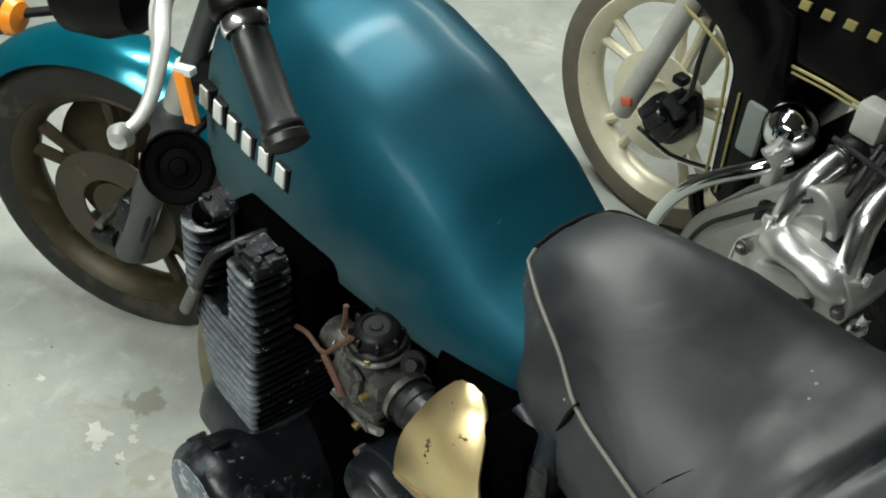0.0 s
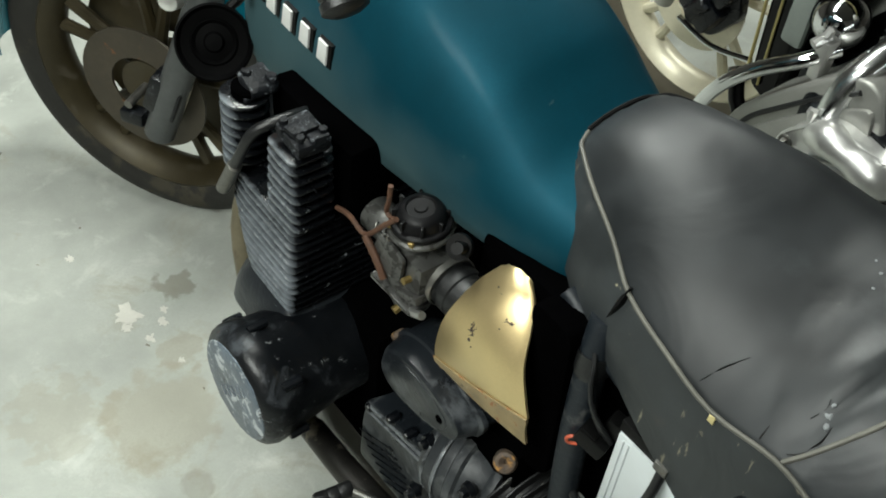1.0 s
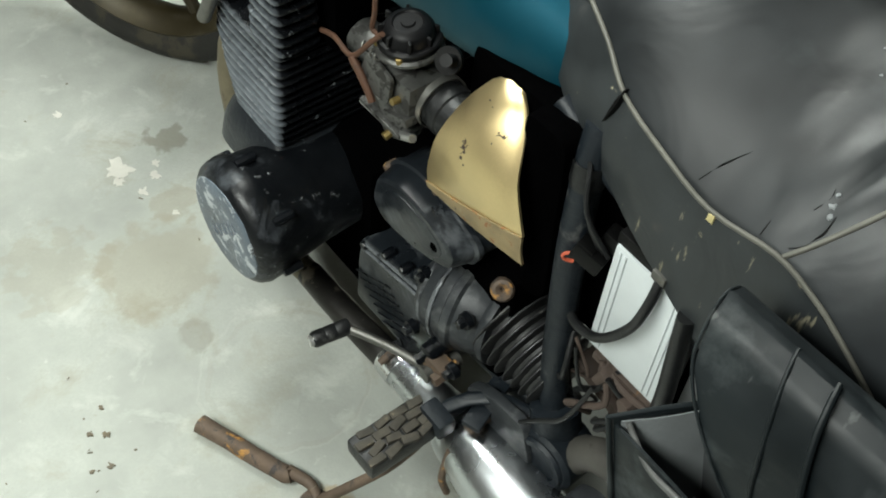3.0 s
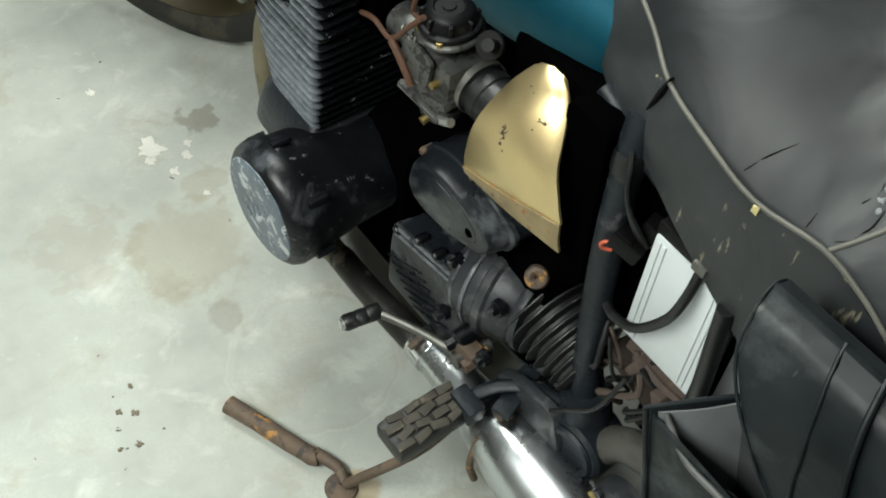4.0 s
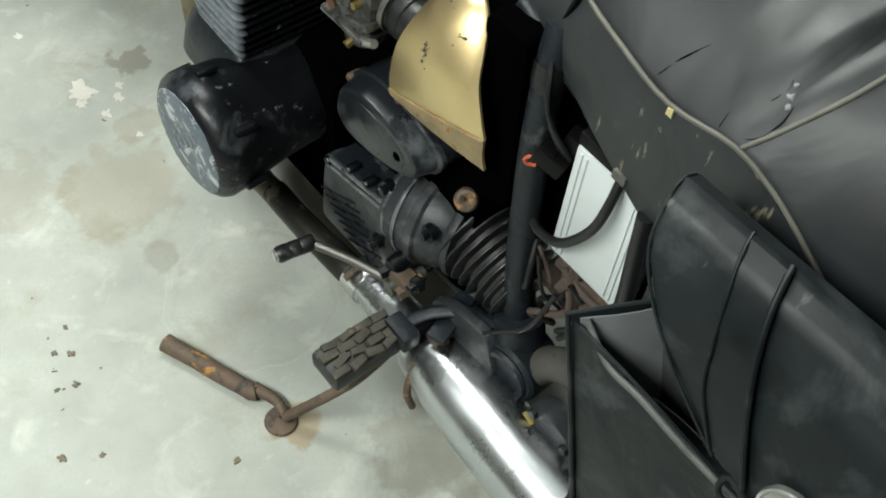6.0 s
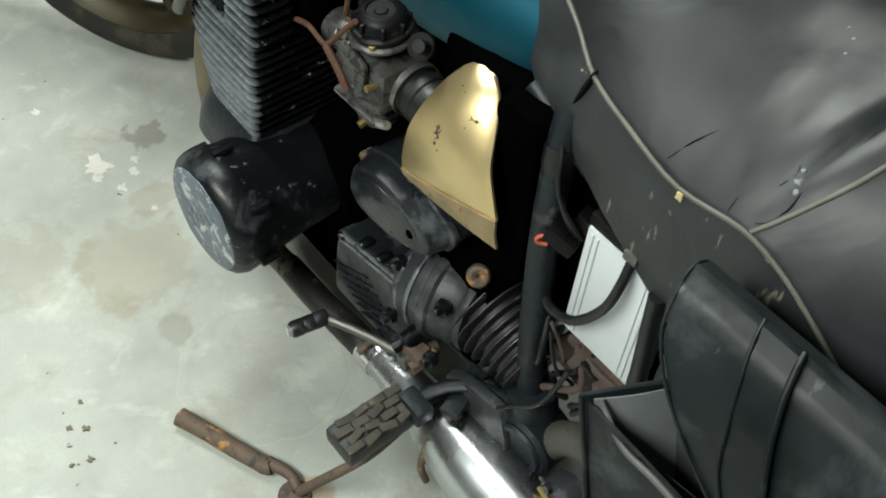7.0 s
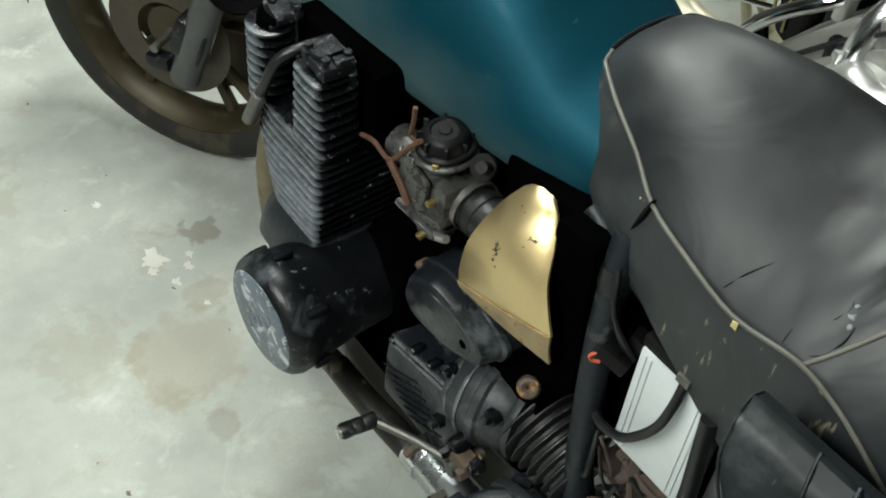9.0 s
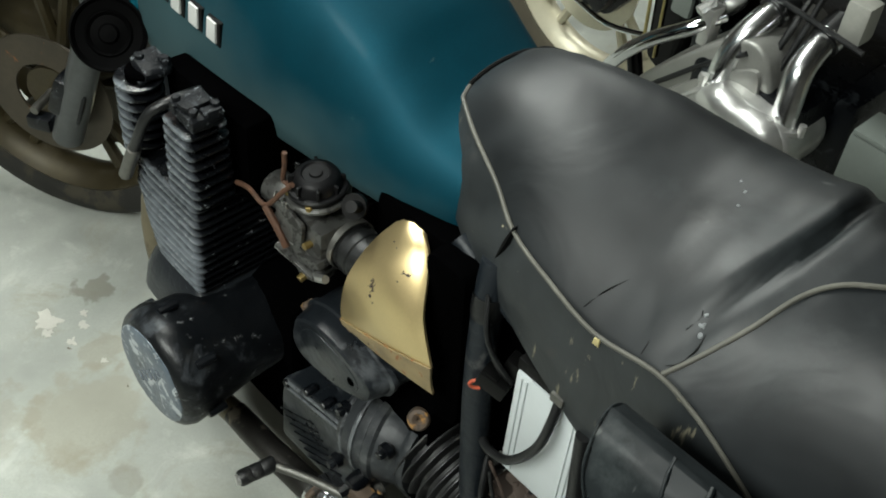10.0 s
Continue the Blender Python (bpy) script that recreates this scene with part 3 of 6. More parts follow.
seat_ys = [-0.106, -0.109, -0.113, -0.118, -0.128, -0.14, -0.158, -0.18, -0.205, -0.23, -0.26, -0.30, -0.35, -0.40, -0.42, -0.43, -0.44, -0.448, -0.455, -0.462, -0.47, -0.477, -0.484, -0.49, -0.497, -0.505, -0.515, -0.525, -0.532, -0.538, -0.543, -0.548, -0.553, -0.558, -0.563, -0.568, -0.573, -0.578, -0.583, -0.588, -0.593, -0.60, -0.61, -0.62, -0.64, -0.68, -0.72, -0.78, -0.84, -0.88, -0.93, -0.96, -0.98, -0.995, -1.0]
seat = part("seat", loft([seat_loop(y) for y in seat_ys]), vinyl, bike, "worn black vinyl seat with creases and grey piping", 70)
side_line = [-0.108, -0.113, -0.12, -0.13, -0.15, -0.18, -0.24, -0.30, -0.37, -0.45, -0.53, -0.58, -0.62, -0.67, -0.72, -0.80, -0.88]
part("side_piping", tube([seat_top(y, -1.0) + Vector((-0.001, 0, 0.002)) for y in side_line], 0.0029, 8), piping_mat, seat, "grey piping along the seat edge")
part("front_piping", tube([seat_top(-0.107, s) + Vector((0, 0.002, 0.001)) for s in (-1, -0.5, 0, 0.5, 1)] + [seat_top(y, 1.0) for y in (-0.113, -0.12, -0.14, -0.18)], 0.0034, 8), plastic, seat, "black piping across the seat front")
part("cross_piping", tube([seat_top(y, s) + Vector((0, 0, 0.001)) for y, s in ((-0.537, -0.99), (-0.552, -0.9), (-0.568, -0.77), (-0.582, -0.63), (-0.597, -0.42), (-0.62, -0.27), (-0.66, -0.12), (-0.71, 0.1))], 0.0028, 8), piping_mat, seat, "grey piping across the seat")
for run in (((-0.422, -0.96), (-0.428, -0.90), (-0.434, -0.84), (-0.446, -0.75)), ((-0.506, -0.97), (-0.505, -0.92), (-0.507, -0.90)), ((-0.535, -0.955), (-0.544, -0.93), (-0.548, -0.89), (-0.551, -0.84), (-0.549, -0.78)), ((-0.529, -0.80), (-0.533, -0.74), (-0.531, -0.70))):
    part("crack", tube([seat_top(y, s) + Vector((0.0015 * math.sin(40 * s), 0, 0.0002)) for y, s in run], [0.0005] + [0.0010] * (len(run) - 2) + [0.0003], 6, 8), plastic, seat, "split in the black vinyl")
for y, s, r in ((-0.539, -0.735, 0.0045), (-0.536, -0.70, 0.003), (-0.545, -0.79, 0.003), (-0.47, 0.02, 0.0022), (-0.478, -0.10, 0.002), (-0.455, 0.10, 0.0018), (-0.39, 0.12, 0.002)):
    part("worn_fleck", rough_up(lathe([(0, 0.0006), (r * 0.8, 0.0005), (r, -0.0012)], seat_top(y, s), (-0.25, 0.1, 1), 11), r * 0.5, 220, y * 50 + s), lining_shade, seat, "pale worn fleck")
part("tear", loft([[Vector((-0.1195 - 0.0165 * k - 0.0022 + dx, -0.2985 + 0.006 * k + dy, 0.850 - 0.042 * k)) for dx, dy in ((0.004, -w), (-0.0015, -w * 0.4), (-0.0015, w * 0.4), (0.004, w))] for k, w in ((0.0, 0.0014), (0.25, 0.0034), (0.5, 0.0046), (0.75, 0.0032), (1.0, 0.0006))]), plastic, seat, "small black tear below the piping")

def skirt(u, v):
    y = -0.125 - 0.62 * u
    wb, zb, w, zp, zt = seat_row(y)
    a = Vector(canted((SEAT_X - w - 0.001, y, zp - 0.002)))
    b = Vector(canted((SEAT_X - wb - 0.003, y, zb)))
    bulge = Vector((-0.006 * math.sin(math.pi * v) - 0.002 * noise.noise(Vector((y * 14, v * 3, 0))), 0, 0))
    return a + (b - a) * v + bulge


part("skirt", grid_sheet(skirt, 40, 10, 0.002), vinyl_side, seat, "scuffed black vinyl seat side", 60)
part("scuff", rough_up(rbox(seat_top(-0.457, -1.0) + Vector((-0.003, 0, -0.004)), (0.005, 0.008, 0.012), 0.001), 0.003, 200), surface("torn_foam", (0.55, 0.47, 0.22), 0.8, 0, 0.3, 200, 40, 0.3), seat, "yellowed torn spot")

# frame
post = part("rear_frame_tube", tube([(-0.122, -0.283, 0.785), (-0.137, -0.291, 0.735), (-0.147, -0.301, 0.62), (-0.150, -0.312, 0.50), (-0.151, -0.328, 0.36), (-0.154, -0.352, 0.25)], 0.0195, 18), frame_paint, bike, "worn black frame tube")
part("tube_collar", tube([(-0.1345, -0.2895, 0.744), (-0.139, -0.293, 0.718), (-0.1395, -0.2935, 0.714)], [0.0222, 0.0218, 0.0198], 18), rubber, post)
part("lower_frame_rail", tube([(-0.12, -0.33, 0.2), (-0.12, -0.1, 0.17), (-0.12, 0.3, 0.17), (-0.10, 0.5, 0.3), (-0.05, 0.58, 0.62)], 0.016, 12), frame_paint, bike)
part("backbone_tube", tube([(0.0, 0.55, 0.9), (0.0, 0.2, 0.78), (0.0, -0.25, 0.76)], 0.025, 12), frame_paint, bike)
part("seat_rail", tube([(-0.12, -0.22, 0.77), (-0.13, -0.4, 0.72), (-0.14, -0.9, 0.66)], 0.014, 12), frame_paint, bike)
pivot = part("swingarm_pivot", join(lathe([(0, 0), (0.046, 0), (0.052, 0.006), (0.052, 0.05), (0.04, 0.07), (0, 0.07)], (-0.195, -0.375, 0.235), (1, 0.05, 0), 28), tube([(-0.155, -0.345, 0.31), (-0.16, -0.37, 0.235)], 0.036, 16)), frame_paint, bike, "worn black swingarm pivot")
part("pivot_cap", turned_ring([(0.03, -0.004), (0.04, -0.005), (0.043, 0.0), (0.03, 0.002)], (-0.196, -0.375, 0.235), (1, 0.05, 0), 28), frame_paint, pivot)
part("swingarm", tube([(-0.16, -0.40, 0.245), (-0.155, -0.48, 0.325), (-0.15, -0.85, 0.36)], 0.025, 14), road_grime, bike)
part("foot_plate", rough_up(slab(rounded([(-0.215, 0.235), (-0.26, 0.27), (-0.34, 0.285), (-0.365, 0.2), (-0.345, 0.14), (-0.30, 0.13), (-0.25, 0.19)], 0.02, 4), -0.205, -0.185, 0.006), 0.002, 30), dusty_case, bike, "black footrest plate")
part("rear_bracket", rough_up(slab(rounded([(-0.43, 0.245), (-0.475, 0.28), (-0.53, 0.25), (-0.56, 0.16), (-0.50, 0.15), (-0.45, 0.2)], 0.02, 4), -0.21, -0.175, 0.006), 0.002, 30), dusty_case, bike, "chipped black rear bracket")
part("plate_bolt", join(rod((-0.24, -0.268, 0.222), (-0.18, -0.268, 0.222), 0.0125, 6), lathe([(0, 0), (0.017, 0), (0.017, 0.004), (0, 0.004)], (-0.226, -0.268, 0.222), (1, 0, 0), 18)), rust_mat, bike, "rusty hex bolt")
part("step_bar", rough_up(tube([(-0.255, -0.232, 0.243), (-0.225, -0.243, 0.252), (-0.19, -0.275, 0.262), (-0.17, -0.32, 0.262)], 0.0105, 10, 4, 0.4), 0.001, 50), frame_paint, bike, "flat black step bar")

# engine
# Crankcase, gearbox and oil pan take the shade colour.
part("crankcase", rough_up(rbox((0.0, 0.165, 0.365), (0.40, 0.27, 0.19), 0.03), 0.002, 30), shade_black, bike, "black crankcase, coloured as deep in shade")
part("gearbox_case", rough_up(rbox((0.01, -0.07, 0.34), (0.34, 0.34, 0.25), 0.03), 0.002, 30), shade_black, bike)
part("oil_pan", rough_up(rbox((0, 0.13, 0.215), (0.37, 0.47, 0.18), 0.035), 0.002, 30), shade_black, bike, "black oil pan, coloured as deep in shade")
CC = (0.132, 0.372)
crank = part("crank_cover", rough_up(lathe([(0, 0.19), (0.082, 0.19), (0.084, 0.13), (0.088, 0.10), (0.094, 0.05), (0.0975, 0.044), (0.0985, 0.022), (0.094, 0.010), (0.087, 0.003), (0.083, 0.001), (0.08, 0.0)], (-0.381, CC[0], CC[1]), (1, 0, 0), 44), 0.0014, 40), crank_black, bike, "chipped black round crank cover")
part("cover_face", rough_up(lathe([(0, -0.0005), (0.05, -0.001), (0.077, -0.0005), (0.082, 0.002), (0.083, 0.012), (0, 0.012)], (-0.3835, CC[0], CC[1]), (1, 0, 0), 44), 0.0008, 60), cover_blue, crank, "blue-grey worn cover face")
for i in range(5):
    part("cover_mark", rbox((-0.385, CC[0] + 0.03 - 0.015 * i, CC[1] - 0.03 + 0.015 * i), (0.003, 0.006, 0.016 + 0.004 * (i % 2)), 0.001, (-50, 0, 0)), fin_mat, crank)
for a in (20, 80, 140, 200, 260, 320):
    y, z = CC[0] + 0.099 * math.cos(radians(a)), CC[1] + 0.099 * math.sin(radians(a))
    part("bolt", lathe([(0, 0), (0.006, 0), (0.007, 0.004), (0.007, 0.03), (0, 0.03)], (-0.345, y, z), (1, 0, 0), 8), engine_black, crank)
oval = [(-0.084 + 0.092 * math.copysign(abs(math.cos(a)) ** 0.8, math.cos(a)) - 0.02 * math.sin(a), 0.480 + 0.050 * math.copysign(abs(math.sin(a)) ** 0.8, math.sin(a)) + 0.016 * math.cos(a) * math.sin(a)) for a in (2 * math.pi * k / 40 for k in range(40))]
upper = part("gear_cover", rough_up(loft([[Vector((x, -0.084 + q * (y + 0.084), 0.480 + q * (z - 0.480))) for y, z in oval] for x, q in ((-0.13, 1.04), (-0.172, 1.03), (-0.174, 1.08), (-0.182, 1.08), (-0.185, 1.02), (-0.206, 0.96), (-0.213, 0.92), (-0.216, 0.85))]), 0.0012, 50), cover_black, bike, "oval black gear cover with chipped edge", 30)
face = [(-0.084 + 0.70 * (y + 0.084), 0.480 + 0.70 * (z - 0.480)) for y, z in oval]
part("cover_plate", slab(face, -0.2175, -0.205, 0.002, 2), cover_black, upper)
part("cover_dimple", lathe([(0, -0.001), (0.006, -0.001), (0.008, 0.001), (0.008, 0.004), (0, 0.004)], (-0.218, -0.135, 0.487), (1, 0, 0), 16), shade_black, upper)
for k, (y, z) in enumerate(((0.010, 0.492), (0.012, 0.447), (-0.048, 0.424), (-0.130, 0.424), (-0.095, 0.541))):
    part("bolt", lathe([(0, 0), (0.005, 0), (0.0065, 0.003), (0.0065, 0.02), (0, 0.02)], (-0.190, y, z), (1, 0, 0), 8), (rust_mat, engine_black)[k % 2], upper)
low = rounded([(0.056, 0.15), (0.052, 0.262), (0.042, 0.318), (-0.05, 0.340), (-0.135, 0.358), (-0.170, 0.34), (-0.145, 0.16)], 0.014, 4)
lower = part("shift_cover", slab(low, -0.205, -0.1, 0.006, 3), cover_black, bike, "ribbed black shift cover")
for i in range(7):
    part("rib", rbox((-0.2055, 0.012 - 0.012 * i, 0.245 - 0.010 * i), (0.0035, 0.10, 0.0032), 0.0012, (-28, 0, 0)), engine_black, lower)
for y, z in ((0.034, 0.306), (-0.060, 0.346), (-0.018, 0.336), (-0.118, 0.300)):
    part("bolt", lathe([(0, 0), (0.006, 0), (0.008, 0.003), (0.008, 0.02), (0, 0.02)], (-0.2105, y, z), (1, 0, 0), 8), engine_black, lower)
for k, r in ((0, 0.0035), (1, 0.0028)):
    part("cover_ridge", tube([(-0.205, 0.040, 0.308 - 0.015 * k), (-0.2062, -0.045, 0.330 - 0.016 * k), (-0.2055, -0.125, 0.346 - 0.017 * k)], r, 8), lit_edge, lower)
part("middle_gear_case", rough_up(lathe([(0, -0.078), (0.03, -0.075), (0.052, -0.063), (0.065, -0.044), (0.071, -0.02), (0.071, -0.006), (0.077, -0.002), (0.077, 0.01), (0.071, 0.014), (0.068, 0.035), (0.062, 0.05), (0.067, 0.056), (0.067, 0.066), (0, 0.07)], (-0.15, -0.152, 0.330), (0.25, -1, 0.1), 32), 0.0015, 28), dusty_case, bike, "dusty black middle gear case")
# Two thin pale rings draw the lit arcs of the case.
for h, r in ((-0.050, 0.0615), (-0.024, 0.0715)):
    part("case_ridge", turned_ring([(r - 0.004, -0.004), (r, -0.0045), (r + 0.003, -0.001), (r + 0.003, 0.003), (r - 0.004, 0.004)], Vector((-0.15, -0.152, 0.330)) + h * Vector((0.25, -1, 0.1)).normalized(), (0.25, -1, 0.1), 36), lit_edge, bike)
for y, z, x in ((-0.10, 0.372, -0.19), (-0.105, 0.265, -0.212), (-0.198, 0.378, -0.195), (-0.205, 0.275, -0.215)):
    part("case_bolt", join(lathe([(0, 0), (0.007, 0), (0.008, 0.003), (0.008, 0.02), (0, 0.02)], (x - 0.022, y, z), (1, 0, 0), 6), lathe([(0, 0), (0.012, 0), (0.013, 0.01), (0, 0.02)], (x - 0.012, y, z), (1, 0, 0), 12)), engine_black, bike)
part("shift_linkage", rough_up(join(rbox((-0.225, -0.175, 0.262), (0.03, 0.035, 0.026), 0.006, (20, 0, 10)), rod((-0.245, -0.19, 0.25), (-0.20, -0.19, 0.255), 0.011, 6), rod((-0.24, -0.155, 0.245), (-0.21, -0.155, 0.25), 0.008, 6)), 0.002, 60), rust_mat, bike, "rust-caked shift linkage")
part("brake_rod_plate", rough_up(slab(rounded([(-0.245, 0.190), (-0.258, 0.222), (-0.325, 0.218), (-0.335, 0.185)], 0.008, 3), -0.178, -0.165, 0.003), 0.002, 40), surface("orange_rust", (0.26, 0.13, 0.055), 0.8, 0.0, 0.4, 80, 20, 0.4), bike, "rusty orange brake plate")
part("loose_wire", tube([(-0.20, -0.315, 0.262), (-0.195, -0.35, 0.315), (-0.185, -0.385, 0.36), (-0.165, -0.40, 0.44)], 0.0035, 8), rubber, bike, "loose black wire")
part("drain_boss", join(rod((-0.235, -0.16, 0.27), (-0.15, -0.16, 0.30), 0.016, 12, 0.004), rod((-0.25, -0.155, 0.265), (-0.23, -0.16, 0.272), 0.009, 6)), engine_black, bike)
ribs = [(0.05, 0.0), (0.056, 0.003)]
for k in range(8):
    h, r = 0.006 + 0.0150 * k, 0.075 - 0.0020 * k
    ribs += [(0.053, h), (r - 0.003, h + 0.0030), (r, h + 0.0045), (r, h + 0.0062), (r - 0.003, h + 0.0075), (0.054, h + 0.0105)]
ribs += [(0.048, 0.124), (0.0, 0.126)]
boot = part("driveshaft_boot", rough_up(lathe(ribs, (-0.125, -0.205, 0.345), (0, -1, -0.2), 40), 0.0015, 25), boot_rubber, bike, "ribbed black rubber driveshaft boot")
part("engine_mount_bolt", join(turned_ring([(0.003, 0.002), (0.009, -0.002), (0.014, -0.001), (0.017, 0.003), (0.017, 0.016), (0.003, 0.016)], (-0.166, -0.221, 0.447), (0.55, 0.35, -0.6), 20), rod((-0.162, -0.218, 0.443), (-0.06, -0.2, 0.40), 0.011, 10)), rust_mat, bike, "rusty engine mount bolt")

wire_rng = random.Random(11)
for k in range(9):
    y = -0.335 - 0.014 * k
    p = [Vector((-0.13 - wire_rng.uniform(0, 0.03), y + wire_rng.uniform(-0.01, 0.01), 0.47)), Vector((-0.145 - wire_rng.uniform(0, 0.03), y - 0.02 + wire_rng.uniform(-0.02, 0.02), 0.42)), Vector((-0.13 - wire_rng.uniform(0, 0.04), y + wire_rng.uniform(-0.03, 0.02), 0.37)), Vector((-0.12, y + wire_rng.uniform(-0.02, 0.02), 0.30))]
    part("wire", tube(p, wire_rng.uniform(0.0025, 0.006), 8), (rubber, dark_rust, rubber)[k % 3], bike)
for k in range(3):
    part("wire", tube([(-0.15, -0.34 - 0.008 * k, 0.65), (-0.16 - 0.004 * k, -0.325, 0.69 + 0.01 * k), (-0.15, -0.30, 0.73 + 0.012 * k), (-0.13, -0.27, 0.76)], 0.0032, 8), rubber, bike)
# Added dark plate fills the black gap between pivot and bag.
part("added_gap_plate", rbox((-0.085, -0.50, 0.36), (0.02, 0.22, 0.24), 0.006), shade_black, bike)
part("rear_shelf", rough_up(rbox((-0.075, -0.43, 0.36), (0.11, 0.20, 0.02), 0.005, (15, 0, 0)), 0.005, 30), dark_rust, bike, "rusty shelf below the battery")

# cylinder block leaning forward, with fins
CYL_A, CYL_B = Vector((0.0, 0.222, 0.435)), Vector((0.0, 0.216, 0.79))
CYL_D = (CYL_B - CYL_A).normalized()


def fin_loop(h, half_x, half_y, r=0.035, k=4, shift=0.0):
    c = CYL_A + CYL_D * h + Vector((0, shift, 0))
    fw = Vector((0, CYL_D.z, -CYL_D.y))
    flat = []
    for sx, sy, rr in ((-1, -1, 0.016), (-1, 1, r), (1, 1, r), (1, -1, 0.016)):
        p, q = Vector((sx * half_x, sy * half_y)), []
        rr = min(rr, half_y * 0.9)
        a, b = p - Vector((0, sy * rr)), p - Vector((sx * rr, 0))
        if sx * sy > 0:
            a, b = b, a
        flat += [tuple((1 - u) ** 2 * a + 2 * u * (1 - u) * p + u * u * b) for u in (j / k for j in range(k + 1))]
    return [c + Vector((a, 0, 0)) + fw * b for a, b in flat]


cyl = part("cylinder_block", loft([fin_loop(-0.05, 0.235, 0.055, 0.05), fin_loop(0.05, 0.248, 0.062, 0.05), fin_loop(0.12, 0.25, 0.075, 0.06), fin_loop(0.20, 0.245, 0.08, 0.06), fin_loop(0.21, 0.17, 0.08), fin_loop(0.27, 0.14, 0.08), fin_loop(0.30, 0.10, 0.07)]), shade_black, bike, "black finned cylinder block")
part("cylinder_foot", rough_up(loft([fin_loop(-0.05, 0.300, 0.098, 0.05, 6, -0.014), fin_loop(-0.012, 0.297, 0.092, 0.05, 6, -0.014), fin_loop(0.012, 0.290, 0.080, 0.05, 6, -0.010), fin_loop(0.026, 0.280, 0.070, 0.05, 6, -0.006), fin_loop(0.040, 0.272, 0.066, 0.05, 6, -0.004)]), 0.0015, 30), foot_paint, cyl, "flared black cylinder foot", 60)
for i in range(3, 15):
    h = -0.012 + i * 0.0150
    w = 0.276 + 0.006 * math.sin(math.pi * min(1, i / 13))
    front, rear = 0.045 + 0.078 * min(1, i / 10) ** 0.8, 0.078 + 0.008 * min(1, i / 8)
    d, off = (front + rear) / 2, (front - rear) / 2
    r = min(0.085, d * 0.85)
    part("cooling_fin", rough_up(loft([fin_loop(h, w - 0.003, d - 0.003, r, 6, off), fin_loop(h + 0.0012, w, d, r, 6, off), fin_loop(h + 0.0042, w, d, r, 6, off), fin_loop(h + 0.0055, w - 0.003, d - 0.003, r, 6, off)]), 0.0014, 35, i), fin_mat, cyl)
for i in range(8):
    z = 0.645 + 0.0165 * i
    part("head_fin", rough_up(loft([[Vector((-0.243, 0.166, z + dz)) + Vector((q * 0.034 * math.copysign(abs(math.cos(a)) ** 0.35, math.cos(a)), q * (0.042 - 0.001 * i) * math.copysign(abs(math.sin(a)) ** 0.35, math.sin(a)), 0)) for a in (2 * math.pi * k / 20 for k in range(20))] for dz, q in ((0, 0.94), (0.001, 1), (0.0045, 1), (0.0055, 0.94))]), 0.0014, 35, i), fin_mat, cyl)
    part("head_fin", rough_up(loft([[Vector((-0.245, 0.305, z - 0.012 + dz)) + Vector((q * 0.034 * math.cos(a), q * 0.036 * math.sin(a), 0)) for a in (2 * math.pi * k / 20 for k in range(20))] for dz, q in ((0, 0.94), (0.001, 1), (0.0045, 1), (0.0055, 0.94))]), 0.0014, 35, i + 20), fin_mat, cyl)
    if i < 5:
        part("head_fin", rough_up(rbox((-0.205 + 0.006 * i, 0.22, z), (0.07, 0.10, 0.0055), 0.0018), 0.0014, 35, i + 40), fin_mat, cyl)
part("head_core", rough_up(rbox((-0.165, 0.215, 0.69), (0.07, 0.20, 0.14), 0.015), 0.003, 30), shade_black, cyl)
part("head_column", rod((-0.238, 0.166, 0.62), (-0.238, 0.166, 0.785), 0.026, 16, 0.004), shade_black, cyl)
part("head_column", rod((-0.24, 0.302, 0.60), (-0.24, 0.302, 0.77), 0.024, 16, 0.004), shade_black, cyl)
part("plug_seat", rough_up(join(rod((-0.262, 0.235, 0.632), (-0.235, 0.22, 0.66), 0.014, 10, 0.003), rbox((-0.255, 0.19, 0.642), (0.03, 0.03, 0.02), 0.006)), 0.003, 60), engine_black, cyl, "dusty plug seat")
part("head_front", rough_up(join(rbox((-0.225, 0.30, 0.768), (0.046, 0.046, 0.022), 0.009, (10, 0, 0)), rod((-0.238, 0.312, 0.765), (-0.238, 0.312, 0.786), 0.008, 6, 0.002), rod((-0.212, 0.288, 0.765), (-0.212, 0.288, 0.784), 0.008, 6, 0.002), rbox((-0.252, 0.30, 0.758), (0.016, 0.04, 0.016), 0.004)), 0.006, 45), head_black, cyl, "blistered front head corner")
part("head_cap", rough_up(join(rbox((-0.243, 0.158, 0.786), (0.052, 0.060, 0.020), 0.005, (4, 0, 0)), rbox((-0.243, 0.158, 0.798), (0.040, 0.026, 0.014), 0.004), rbox((-0.262, 0.176, 0.790), (0.014, 0.018, 0.018), 0.003), rbox((-0.235, 0.135, 0.792), (0.03, 0.014, 0.014), 0.003)), 0.005, 45), head_black, cyl, "chipped cam end cap")
for dx, dy in ((-0.017, -0.02), (-0.017, 0.02), (0.016, -0.02)):
    part("bolt", lathe([(0, 0), (0.006, 0), (0.006, 0.007), (0, 0.008)], (-0.243 + dx, 0.158 + dy, 0.798), CYL_D, 6), head_black, cyl)
part("plug_lead", tube([(-0.287, 0.299, 0.614), (-0.285, 0.256, 0.693), (-0.270, 0.237, 0.744), (-0.230, 0.223, 0.760), (-0.170, 0.235, 0.744)], 0.008, 10), rubber, bike, "black spark plug lead")
part("spark_plug_cap", rod((-0.287, 0.308, 0.593), (-0.286, 0.266, 0.672), 0.0105, 12, 0.003), alloy, bike, "pale spark plug cap")
